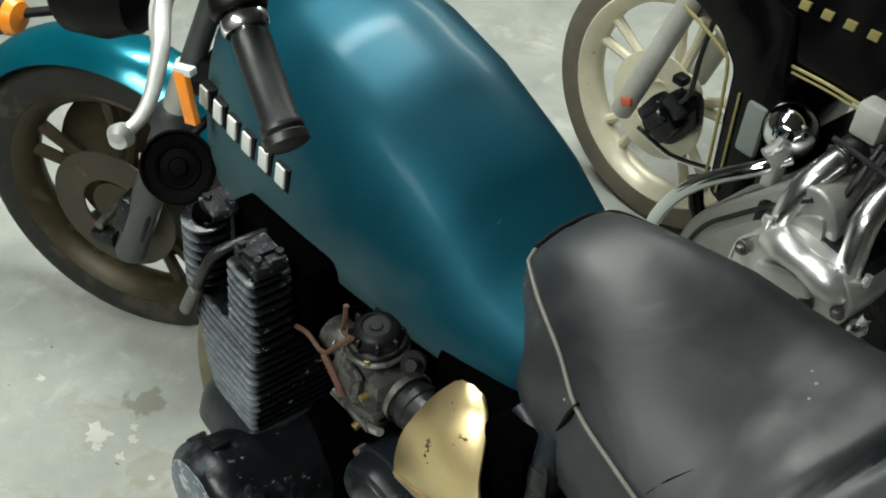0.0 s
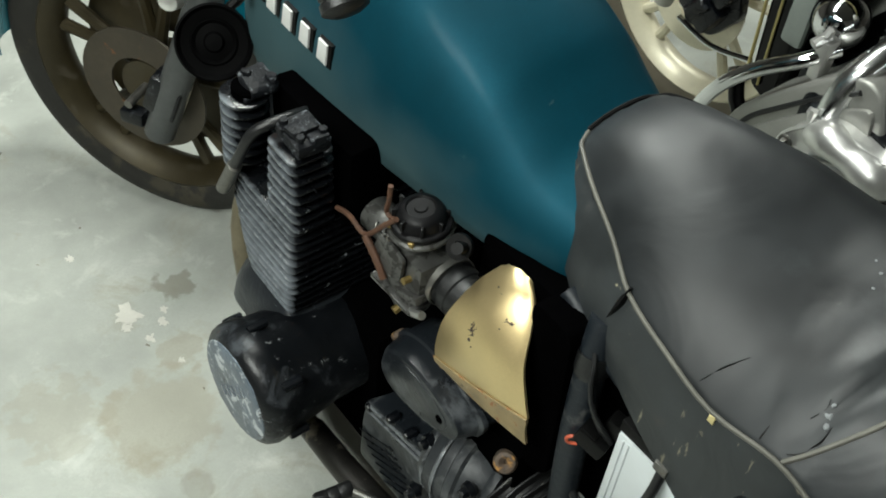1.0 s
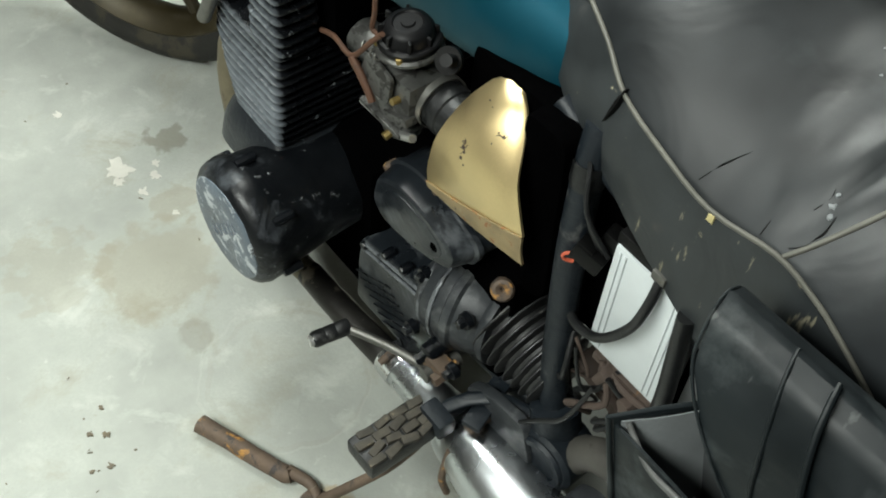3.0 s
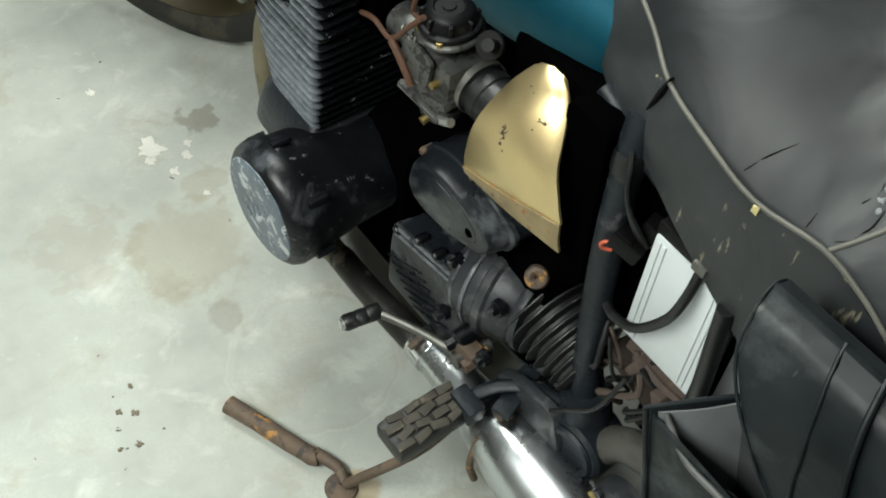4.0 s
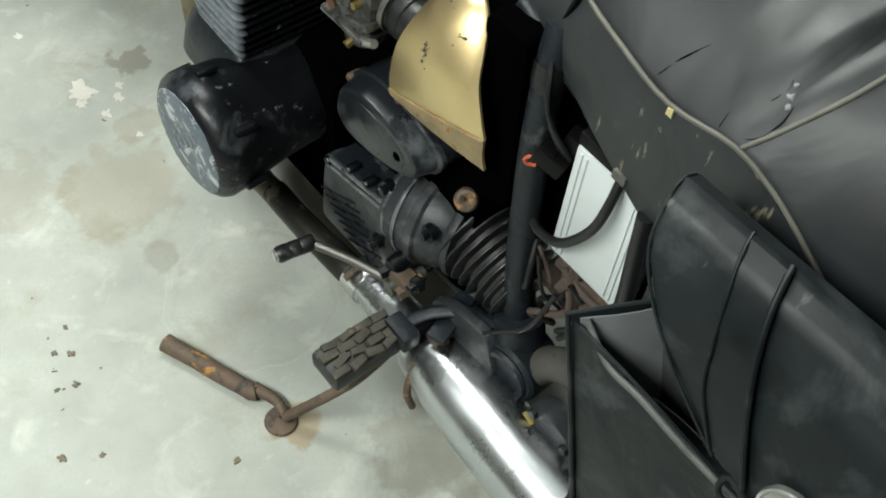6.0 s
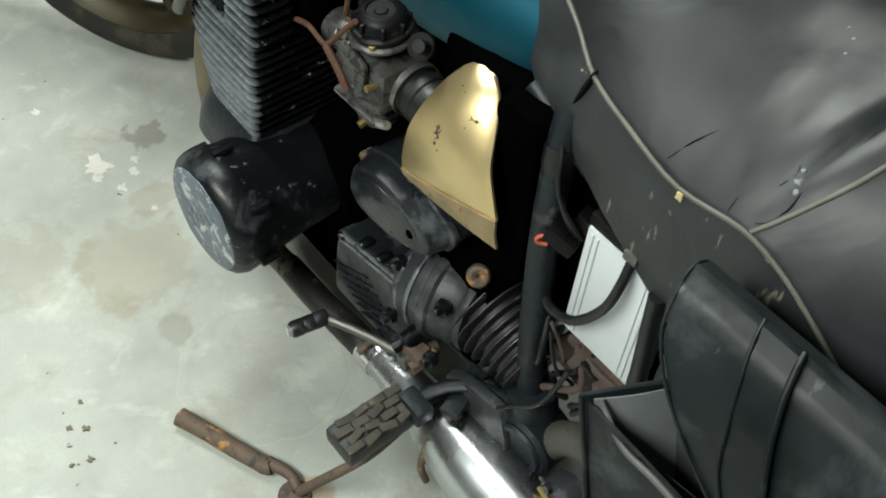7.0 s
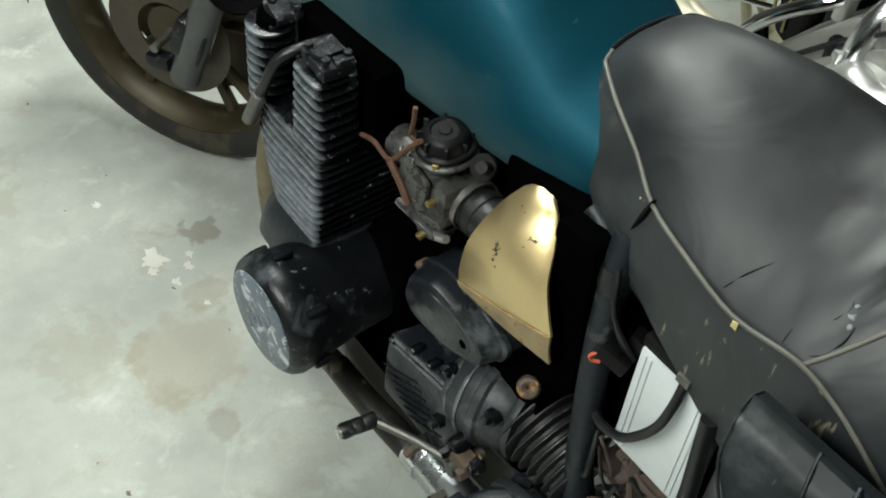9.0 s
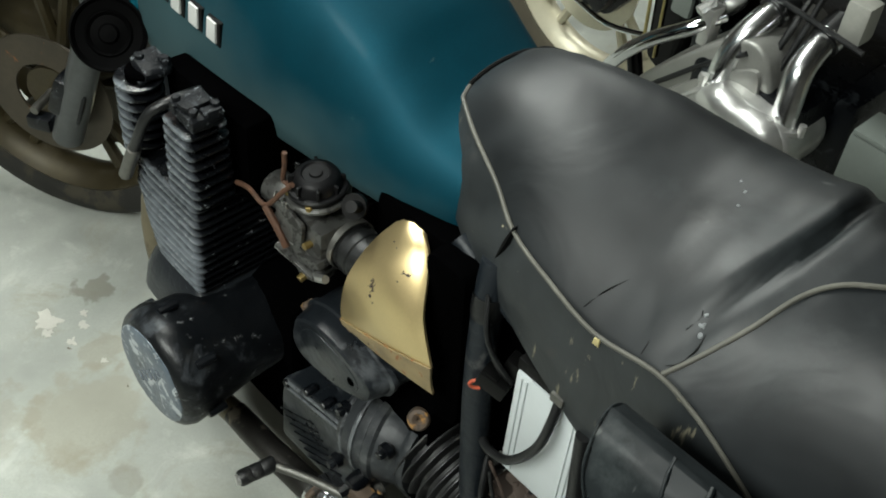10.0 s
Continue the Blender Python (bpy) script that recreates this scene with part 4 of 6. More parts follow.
dusty_pipe = surface("dusty_pipe", (0.15, 0.13, 0.085), 0.55, 0.4, 0.3, 90, 12, 0.2, [((0.1, 0.08, 0.05), 0.08, 18, 0.8, 0.1)])
for x, xe in ((-0.17, -0.242), (0.0, 0.02), (0.17, 0.23)):
    part("exhaust_pipe", tube([(x, 0.28, 0.55), (x, 0.40, 0.50), (x * 1.15, 0.43, 0.36), (x * 1.25, 0.36, 0.20), (xe, 0.22, 0.15), (xe, 0.12, 0.148)], 0.021, 14), dusty_pipe, bike, "dusty olive-brown exhaust header")
part("exhaust_link", tube([(-0.242, 0.14, 0.148), (-0.241, 0.05, 0.149), (-0.234, -0.06, 0.15), (-0.227, -0.12, 0.15)], [0.022, 0.023, 0.025, 0.028], 18), shaded_pipe, bike, "exhaust pipe under the engine, coloured as shaded chrome")
muffler = part("muffler", tube([(-0.225, -0.10, 0.15), (-0.226, -0.17, 0.155), (-0.226, -0.232, 0.16), (-0.227, -0.24, 0.16), (-0.229, -0.27, 0.161), (-0.233, -0.33, 0.163), (-0.238, -0.45, 0.168), (-0.246, -0.62, 0.178), (-0.256, -0.85, 0.19)], [0.033, 0.036, 0.04, 0.048, 0.052, 0.059, 0.0635, 0.064, 0.060], 30), muffler_chrome, bike, "bright chrome muffler")
part("clamp", tube([(-0.2235, -0.07, 0.149), (-0.225, -0.105, 0.15)], 0.0365, 20), chrome, muffler)
part("clamp_bolt", rod((-0.262, -0.085, 0.178), (-0.23, -0.085, 0.19), 0.006, 8), rust_mat, muffler)

# carburettor and air box
carb = part("carburetor", join(rbox((-0.165, -0.02, 0.66), (0.075, 0.06, 0.06), 0.01), rbox((-0.18, 0.0, 0.618), (0.05, 0.075, 0.04), 0.008), rbox((-0.195, 0.03, 0.672), (0.03, 0.02, 0.05), 0.005, (20, 0, 0)), rbox((-0.2, -0.03, 0.632), (0.02, 0.05, 0.012), 0.003, (-20, 0, 0)), rod((-0.165, 0.02, 0.655), (-0.165, 0.10, 0.655), 0.026, 16)), carb_alloy, bike, "grimy alloy carburetor")
part("vacuum_cap", lathe([(0, 0), (0.039, 0), (0.041, 0.003), (0.041, 0.008), (0.039, 0.010), (0.034, 0.0105), (0.033, 0.014), (0.031, 0.022), (0.027, 0.027), (0.020, 0.0295), (0.018, 0.027), (0.009, 0.0265), (0.008, 0.029), (0, 0.029)], (-0.168, -0.002, 0.722), (-0.1, 0.05, 1), 32), cap_black, carb, "black vacuum cap")
part("cap_flange", lathe([(0, 0), (0.041, 0), (0.044, 0.003), (0.044, 0.007), (0.041, 0.010), (0, 0.010)], (-0.168, -0.002, 0.712), (-0.1, 0.05, 1), 28), carb_alloy, carb)
for k in range(8):
    a = radians(45 * k + 10)
    part("cap_rib", rbox((-0.168 + 0.0335 * math.cos(a) - 0.0018, -0.002 + 0.0335 * math.sin(a) + 0.001, 0.739), (0.008, 0.004, 0.014), 0.0012, (0, 0, 45 * k + 10)), cap_black, carb)
for a in (30, 150, 215, 330):
    part("screw", lathe([(0, 0), (0.0045, 0), (0.0045, 0.007), (0, 0.007)], (-0.168 + 0.040 * math.cos(radians(a)), -0.002 + 0.040 * math.sin(radians(a)), 0.718), (-0.1, 0.05, 1), 8), brass_screw, carb)
part("float_bowl", lathe([(0, 0), (0.02, 0.002), (0.028, 0.012), (0.03, 0.05), (0, 0.05)], (-0.17, 0.0, 0.563), (0, 0, 1), 20), carb_alloy, carb)
part("choke_lever", tube([(-0.215, 0.054, 0.676), (-0.215, 0.037, 0.663), (-0.215, 0.019, 0.647), (-0.215, 0.009, 0.634)], 0.0055, 8), lever_rust, carb, "rusty choke lever")
part("choke_rod", tube([(-0.212, 0.125, 0.667), (-0.212, 0.095, 0.677), (-0.212, 0.058, 0.673), (-0.212, 0.017, 0.726), (-0.212, -0.005, 0.754)], 0.0036, 8), lever_rust, carb)
part("cable_bracket", tube([(-0.200, 0.026, 0.780), (-0.200, 0.027, 0.757), (-0.200, 0.031, 0.731), (-0.200, 0.013, 0.732)], 0.0036, 6), lever_rust, carb)
part("link_arm", join(tube([(-0.205, 0.043, 0.605), (-0.205, 0.004, 0.607), (-0.205, -0.035, 0.608), (-0.205, -0.064, 0.624)], 0.006, 8), rbox((-0.20, 0.012, 0.652), (0.02, 0.03, 0.02), 0.004, (30, 0, 0))), surface("pale_alloy", (0.5, 0.5, 0.48), 0.4, 0.8, 0.3, 120, 30, 0.2), carb, "bright alloy linkage")
part("idle_knob", join(turned_ring([(0.008, 0), (0.015, 0), (0.017, 0.004), (0.017, 0.012), (0.008, 0.012)], (-0.165, -0.078, 0.745), (-0.7, -0.3, 0.5), 18), rod((-0.168, -0.085, 0.75), (-0.188, -0.094, 0.768), 0.008, 10)), plastic, carb)
part("throttle_spring", tube([(-0.205 + 0.004 * math.cos(1.6 * k), 0.045 - 0.0022 * k, 0.70 + 0.004 * math.sin(1.6 * k)) for k in range(18)], 0.0014, 6, 2), alloy, carb)
part("drain_screw", rod((-0.205, -0.005, 0.575), (-0.19, -0.005, 0.58), 0.006, 8), brass_screw, carb)
part("mixture_screw", rod((-0.214, -0.03, 0.664), (-0.19, -0.03, 0.662), 0.005, 8), brass_screw, carb)
part("throttle_plate", rough_up(slab(rounded([(0.03, 0.64), (0.01, 0.70), (-0.025, 0.695), (-0.02, 0.65)], 0.008, 3), -0.212, -0.206, 0.001), 0.001, 60), carb_alloy, carb)
part("bowl_flange", rbox((-0.172, -0.003, 0.612), (0.082, 0.086, 0.006), 0.002), carb_alloy, carb)
part("intake_boot", lathe([(0.03, 0), (0.034, 0.0), (0.034, 0.012), (0.031, 0.014), (0.031, 0.02), (0.035, 0.022), (0.035, 0.034), (0.033, 0.036), (0.033, 0.055)], (-0.155, -0.047, 0.652), (0, -1, 0), 26), rubber, bike, "black rubber intake boot")
part("boot_clamp", turned_ring([(0.036, 0), (0.038, 0), (0.038, 0.01), (0.036, 0.01)], (-0.155, -0.049, 0.652), (0, -1, 0), 26), alloy, bike)


COVER_FRONT = [(-0.200, -0.092, 0.568), (-0.200, -0.090, 0.592), (-0.196, -0.094, 0.640), (-0.184, -0.104, 0.682), (-0.160, -0.112, 0.714), (-0.136, -0.128, 0.744)]
COVER_REAR = [(-0.198, -0.266, 0.628), (-0.196, -0.254, 0.652), (-0.190, -0.236, 0.690), (-0.172, -0.219, 0.728), (-0.152, -0.196, 0.752), (-0.134, -0.160, 0.757)]


def airbox(u, v):
    """Bulged gold side cover, u from front to rear, v from bottom to top."""
    k = v * (len(COVER_FRONT) - 1)
    edge = []
    for pts in (COVER_FRONT, COVER_REAR):
        line, _ = smooth_line(pts, [0] * len(pts), 8)
        i = min(int(k * 8), len(line) - 2)
        edge.append(line[i].lerp(line[i + 1], k * 8 - i))
    p = edge[0].lerp(edge[1], u)
    swell = 0.020 * math.sin(math.pi * u) * (0.25 + 0.75 * math.sin(math.pi * min(1, 0.15 + 0.8 * v)))
    crease = 0.004 * math.exp(-((u - 0.93) / 0.06) ** 2) * v
    return p + Vector((-0.62 * swell + crease, 0.0, 0.5 * swell))


box = part("air_box_cover", grid_sheet(airbox, 22, 30, 0.004), gold, bike, "gold painted air box cover with rust specks", 60)
for u, v, d in ((0.42, 0.47, 0.0032), (0.45, 0.44, 0.0022), (0.40, 0.50, 0.002), (0.43, 0.40, 0.003), (0.47, 0.36, 0.0018), (0.74, 0.62, 0.0016), (0.80, 0.61, 0.0024), (0.70, 0.55, 0.0012), (0.46, 0.80, 0.0014), (0.55, 0.76, 0.001)):
    p = airbox(u, v)
    n = (airbox(u + 0.02, v) - p).cross(airbox(u, v + 0.02) - p).normalized()
    n = n if n.x < 0 else -n
    part("rust_chip", rough_up(lathe([(0, 0.0006), (d * 0.7, 0.0005), (d, -0.001)], p + n * 0.0002, n, 9), d * 0.5, 300, u), dark_rust, box)
for run in (((0.40, 0.52), (0.43, 0.50), (0.41, 0.47), (0.45, 0.45), (0.42, 0.42)), ((0.38, 0.46), (0.43, 0.46), (0.47, 0.49)), ((0.72, 0.60), (0.76, 0.61), (0.81, 0.60), (0.84, 0.62))):
    part("rust_scratch", tube([airbox(u, v) + Vector((-0.0004, 0, 0.0003)) for u, v in run], [0.0003] + [0.0009] * (len(run) - 2) + [0.0003], 6), dark_rust, box)
part("cover_lip", grid_sheet(lambda u, v: airbox(u, 0) + Vector((-0.001 - 0.004 * v + 0.010 * v * v, -0.003 * v, -0.002 - (0.016 + 0.036 * u) * v)), 18, 3, 0.004), surface("grimy_gold", (0.27, 0.205, 0.105), 0.6, 0.1, 0.4, 120, 30, 0.2, [(RUST, 0.13, 60, 0.8, 0.0), ((0.33, 0.30, 0.23), 0.10, 45, 0.8, 0.0), ((0.05, 0.04, 0.03), 0.05, 80, 0.8, 0.0)]), box, "grimy lower lip")
part("lip_edge", tube([airbox(u, 0) + Vector((-0.001, 0, -0.001)) for u in (0.0, 0.2, 0.4, 0.6, 0.8, 1.0)], 0.0018, 8), bpy.data.materials["grimy_gold"], box)
part("air_box", rbox((-0.04, -0.185, 0.645), (0.2, 0.21, 0.24), 0.02), shade_black, bike, "black air box")
part("side_shroud", slab(rounded([(-0.205, 0.77), (-0.275, 0.77), (-0.29, 0.50), (-0.25, 0.48), (-0.225, 0.58)], 0.02, 4), -0.165, -0.12, 0.006), shade_black, bike)
part("inner_panel", rbox((-0.02, -0.40, 0.58), (0.18, 0.22, 0.30), 0.02), shade_black, bike)

# rear wheel under the seat
RH = Vector((0.03, -0.63, 0.325))
rear = part("rear_wheel", lathe([(0.02, -0.06), (0.06, -0.06), (0.065, 0.06), (0.02, 0.06)], RH, (-1, 0, 0), 24), rim_gold, bike, "grimy cast rear wheel")
part("rear_fender", grid_sheet(lambda u, v: RH + Vector((0.085 * (2 * v - 1), (0.36 - 0.03 * abs(2 * v - 1) ** 2) * math.cos(radians(10 + 150 * u)), (0.36 - 0.03 * abs(2 * v - 1) ** 2) * math.sin(radians(10 + 150 * u)))), 20, 8, 0.003), shade_black, bike, "black inner rear fender", 60)

# foot controls
peg = part("footpeg", join(rbox((-0.27, -0.235, 0.232), (0.03, 0.05, 0.035), 0.006), rod((-0.275, -0.225, 0.225), (-0.13, -0.25, 0.225), 0.013, 12), rbox((-0.2, -0.26, 0.235), (0.09, 0.03, 0.012), 0.003, (0, 0, 20))), frame_paint, bike, "folding rider footpeg")
part("peg_rubber", rough_up(rbox((-0.336, -0.218, 0.219), (0.118, 0.062, 0.034), 0.008), 0.002, 40), rubber, peg, "worn block-tread peg rubber")
muddy = surface("muddy_rubber", (0.055, 0.049, 0.038), 0.85, 0, 0.55, 150, 40, 0.6, [((0.15, 0.125, 0.085), 0.12, 40, 0.9, 0.0)])
for i in range(4):
    for j in range(4):
        part("tread_block", rough_up(rbox((-0.379 + 0.0285 * i + (0.011 if j % 2 else 0.0), -0.240 + 0.0146 * j, 0.237 - 0.0012 * abs(j - 1.5)), (0.0268, 0.0130, 0.010), 0.003, (0, 0, 12 * math.sin(2.3 * i + 1.7 * j))), 0.0032, 45, 3.1 * i + j), muddy, peg)
rear_peg = part("passenger_peg", join(rod((-0.19, -0.565, 0.245), (-0.255, -0.587, 0.262), 0.011, 12, 0.002), rbox((-0.20, -0.565, 0.245), (0.03, 0.045, 0.04), 0.006)), frame_paint, bike, "folded passenger footpeg beside the muffler")
part("peg_rubber", rough_up(tube([(-0.235, -0.583, 0.258), (-0.262, -0.595, 0.266), (-0.30, -0.613, 0.276)], 0.021, 14, 3), 0.001, 60), rubber, rear_peg, "ribbed black peg rubber")
for k in range(5):
    part("peg_ring", turned_ring([(0.019, 0), (0.0245, 0.001), (0.0245, 0.006), (0.019, 0.007)], Vector((-0.238, -0.584, 0.259)) + k * Vector((-0.0125, -0.006, 0.0035)), (-0.85, -0.4, 0.22), 16), rubber, rear_peg)
part("bracket_tab", rough_up(rbox((-0.214, -0.447, 0.232), (0.006, 0.02, 0.009), 0.002, (35, 0, 0)), 0.002, 90), surface("yellow_paint_chip", (0.30, 0.23, 0.07), 0.7, 0, 0.4, 120, 40, 0.3), bike, "yellowed paint on the rear bracket")
for y, z in ((-0.452, 0.252), (-0.515, 0.245), (-0.538, 0.182)):
    part("bracket_bolt", lathe([(0, 0), (0.007, 0), (0.008, 0.003), (0.008, 0.012), (0, 0.012)], (-0.217, y, z), (1, 0, 0), 6), cap_paint, bike)
shifter = part("shift_lever", join(tube([(-0.29, -0.035, 0.24), (-0.26, -0.10, 0.245), (-0.235, -0.175, 0.25)], 0.007, 10), rod((-0.25, -0.175, 0.25), (-0.19, -0.18, 0.25), 0.013, 12)), alloy, bike, "tarnished shift lever")
part("shift_rubber", rough_up(lathe([(0, 0), (0.011, 0.0), (0.0135, 0.004), (0.0132, 0.018), (0.0124, 0.02), (0.0132, 0.022), (0.0132, 0.036), (0.0124, 0.038), (0.0134, 0.04), (0.0134, 0.056), (0.011, 0.060), (0, 0.060)], (-0.343, -0.026, 0.24), (1, -0.17, 0), 16), 0.0008, 70), rubber, shifter, "worn rubber shift peg")
part("shift_tip", rod((-0.348, -0.025, 0.24), (-0.34, -0.027, 0.24), 0.0085, 12), brushed, shifter)
stand = part("side_stand", join(tube([(-0.29, -0.235, 0.20), (-0.345, -0.215, 0.13), (-0.425, -0.155, 0.018)], 0.0085, 10), lathe([(0, 0), (0.025, 0), (0.027, 0.003), (0.025, 0.007), (0.01, 0.009), (0, 0.009)], (-0.43, -0.15, 0.0), (0, 0, 1), 20)), rust_mat, bike, "rusty side stand with round foot")
part("stand_tang", rough_up(tube([(-0.425, -0.15, 0.014), (-0.42, -0.125, 0.018), (-0.435, -0.085, 0.018), (-0.442, -0.086, 0.017), (-0.473, -0.007, 0.0165), (-0.504, 0.071, 0.016)], [0.008, 0.009, 0.011, 0.0145, 0.015, 0.0155], 14), 0.0015, 50), rust_mat, stand, "long rusty stand arm resting on the floor")
part("stand_spring", tube([(-0.27, -0.27, 0.19), (-0.285, -0.275, 0.13), (-0.28, -0.285, 0.09)], 0.006, 8), rust_mat, stand)

# front end, turned to its left
HUB, STEER = Vector((-0.105, 0.906, 0.335)), 31.0
front = part("front_wheel", lathe([(0.02, -0.05), (0.05, -0.05), (0.055, 0.05), (0.02, 0.05)], HUB, (-math.cos(radians(STEER)), -math.sin(radians(STEER)), 0), 24), rim_gold, bike, "grimy gold cast front wheel")


def wheel_parts(parent, hub, steer, tyre_m, rim_m, disc_m, spoke_m, tyre_r=0.335, rim_r=0.25, spokes=5):
    n = Vector((-math.cos(radians(steer)), -math.sin(radians(steer)), 0))
    prof = [(rim_r - 0.012, -0.036), (rim_r + 0.004, -0.044), (rim_r + 0.03, -0.05), (rim_r + 0.055, -0.047), (tyre_r - 0.012, -0.032), (tyre_r - 0.002, -0.014), (tyre_r, 0.0), (tyre_r - 0.002, 0.014), (tyre_r - 0.012, 0.032), (rim_r + 0.055, 0.047), (rim_r + 0.03, 0.05), (rim_r + 0.004, 0.044), (rim_r - 0.012, 0.036)]
    part("tyre", turned_ring(prof, hub, n, 64), tyre_m, parent, "dusty worn tyre")
    part("rim", turned_ring([(rim_r + 0.004, -0.043), (rim_r - 0.002, -0.046), (rim_r - 0.012, -0.038), (rim_r - 0.03, -0.018), (rim_r - 0.034, 0), (rim_r - 0.03, 0.018), (rim_r - 0.012, 0.038), (rim_r - 0.002, 0.046), (rim_r + 0.004, 0.043)], hub, n, 64), rim_m, parent)
    fw = Vector((-math.sin(radians(steer)), math.cos(radians(steer)), 0))
    for k in range(spokes):
        for d in (-9, 9):
            a = radians(360 / spokes * k + 20)
            b = a + radians(d)
            p, q = hub + 0.045 * (math.cos(a) * fw + Vector((0, 0, math.sin(a)))), hub + (rim_r - 0.02) * (math.cos(b) * fw + Vector((0, 0, math.sin(b))))
            part("spoke", tube([p, (p + q) / 2, q], [0.017, 0.012, 0.014], 8, 2), spoke_m, parent)
    part("brake_disc", turned_ring([(0.07, 0.056), (0.135, 0.056), (0.135, 0.061), (0.07, 0.061)], hub, n, 48), disc_m, parent, "dusty brake disc")
    part("axle", rod(hub - n * 0.09, hub + n * 0.115, 0.009, 12), alloy, parent)


wheel_parts(front, HUB, STEER, tyre_mat, rim_gold, disc_mat, rim_gold)
AXLE = Vector((math.cos(radians(STEER)), math.sin(radians(STEER)), 0))
# Added disc stands in for the shaded floor behind the spokes.
part("added_far_disc", turned_ring([(0.055, 0), (0.205, 0), (0.205, 0.007), (0.055, 0.007)], HUB + 0.062 * AXLE, AXLE, 48), rim_gold, front, "dark brown disc added on the wheel's far side")
wheel_parts(rear, RH, 0.0, tyre_mat, rim_gold, disc_mat, rim_gold, 0.325, 0.22)
N = Vector((-math.cos(radians(STEER)), -math.sin(radians(STEER)), 0))
FW = Vector((-math.sin(radians(STEER)), math.cos(radians(STEER)), 0))


def fender(u, v):
    a = radians(-5 + 165 * u)
    s = 2 * v - 1
    r = 0.372 - 0.045 * abs(s) ** 2.2
    return HUB + r * (math.cos(a) * FW + Vector((0, 0, math.sin(a)))) + N * (0.072 * s)


part("front_fender", grid_sheet(fender, 28, 12, 0.003), teal, bike, "glossy teal front fender", 60)
for side in (1, -1):
    off = N * (0.105 * side)
    low_p = HUB + off + FW * -0.055 + Vector((0, 0, -0.06))
    mid_p = low_p + Vector((0, 0, 0.36)) + FW * -0.13
    top_p = low_p + Vector((0, 0, 0.78)) + FW * -0.29
    leg = part("fork_leg", join(rod(low_p, mid_p, 0.03, 20, 0.008), rod(mid_p, top_p, 0.02, 18), lathe([(0.02, -0.02), (0.034, -0.02), (0.034, 0.02), (0.024, 0.035)], mid_p, mid_p - low_p, 18)), surface("scuffed_fork_alloy", (0.085, 0.09, 0.092), 0.45, 0.5, 0.3, 120, 16, 0.2) if side == 1 else bpy.data.materials["scuffed_fork_alloy"], bike, "scuffed grey fork leg")
    if side == 1:
        axis = (mid_p - low_p).normalized()
        across = axis.cross(Vector((0.6, 0.8, 0))).normalized()
        for k, (h, a0, a1, tall) in enumerate(((0.085, -0.9, 0.5, 0.022), (0.110, -1.0, 0.8, 0.026), (0.138, -0.7, 0.9, 0.020))):
            out = across.cross(axis)
            part("fork_sticker", rough_up(grid_sheet(lambda u, v: low_p + axis * (h + tall * v + 0.004 * math.sin(9 * u + k)) + 0.0308 * (math.cos(a0 + (a1 - a0) * u + 2.6) * across + math.sin(a0 + (a1 - a0) * u + 2.6) * out), 10, 3, 0.0008), 0.0006, 90, k), rim_pale, leg, "peeling pale fork decal")
        part("fork_gaiter", tube([mid_p + axis * 0.035, mid_p + axis * 0.13], 0.024, 18, 2), silver_grey, leg, "scratched pale fork cover")
        part("brake_caliper", join(rbox(low_p + FW * -0.03 + Vector((0, 0, 0.11)), (0.05, 0.07, 0.09), 0.012, (20, 0, STEER)), rbox(low_p + FW * 0.05 + Vector((0, 0, 0.03)), (0.03, 0.05, 0.03), 0.006, (0, 0, STEER))), engine_black, leg)
part("horn", lathe([(0, 0.034), (0.026, 0.034), (0.032, 0.018), (0.050, 0.012), (0.0585, 0.004), (0.0585, 0.001), (0.055, 0.0), (0.050, 0.007), (0.036, 0.009), (0.033, 0.006), (0.028, 0.010), (0.016, 0.008), (0.013, 0.001), (0, 0.0)], (-0.20, 0.475, 0.712), (0.50, 0.72, -0.52), 40), horn_black, bike, "black disc horn with a raised rim")
part("horn_bracket", rod((-0.16, 0.52, 0.72), (-0.02, 0.58, 0.74), 0.008, 8), plastic, bike)
part("steering_head", rod((0, 0.52, 1.0), (0, 0.62, 0.68), 0.032, 18, 0.006), frame_paint, bike)
for c in ((-0.02, 0.55, 1.0), (-0.01, 0.62, 0.78)):
    part("fork_yoke", rbox(c, (0.25, 0.07, 0.03), 0.01, (-15, 0, STEER)), plastic, bike)
head = part("headlight", lathe([(0, 0.0), (0.03, 0.0), (0.07, 0.02), (0.09, 0.07), (0.093, 0.13), (0.085, 0.14), (0, 0.142)], (-0.12, 0.66, 0.90), FW, 32), plastic, bike, "black headlight shell")
part("gauge", lathe([(0, 0), (0.05, 0), (0.052, 0.03), (0.05, 0.05), (0, 0.05)], (-0.17, 0.62, 1.0), (-0.15, -0.5, 0.85), 28), plastic, bike, "black gauge pod")
sig = part("turn_signal", join(lathe([(0, 0.0), (0.03, 0.0), (0.036, 0.02), (0.036, 0.05), (0, 0.05)], (-0.30, 0.80, 0.845), FW, 24), rod((-0.29, 0.80, 0.845), (-0.15, 0.72, 0.86), 0.008, 10)), plastic, bike, "black turn signal")
part("lens", lathe([(0, -0.018), (0.025, -0.014), (0.033, 0.0), (0, 0.002)], (-0.30, 0.80, 0.845), FW, 24), orange, sig, "orange signal lens")
refl = part("reflector", rbox((-0.195, 0.432, 0.862), (0.012, 0.022, 0.085), 0.003, (-10, 0, 20)), orange, bike, "orange side reflector")
part("reflector_base", rbox((-0.193, 0.435, 0.905), (0.016, 0.034, 0.012), 0.003, (-10, 0, 20)), white_plastic, refl)
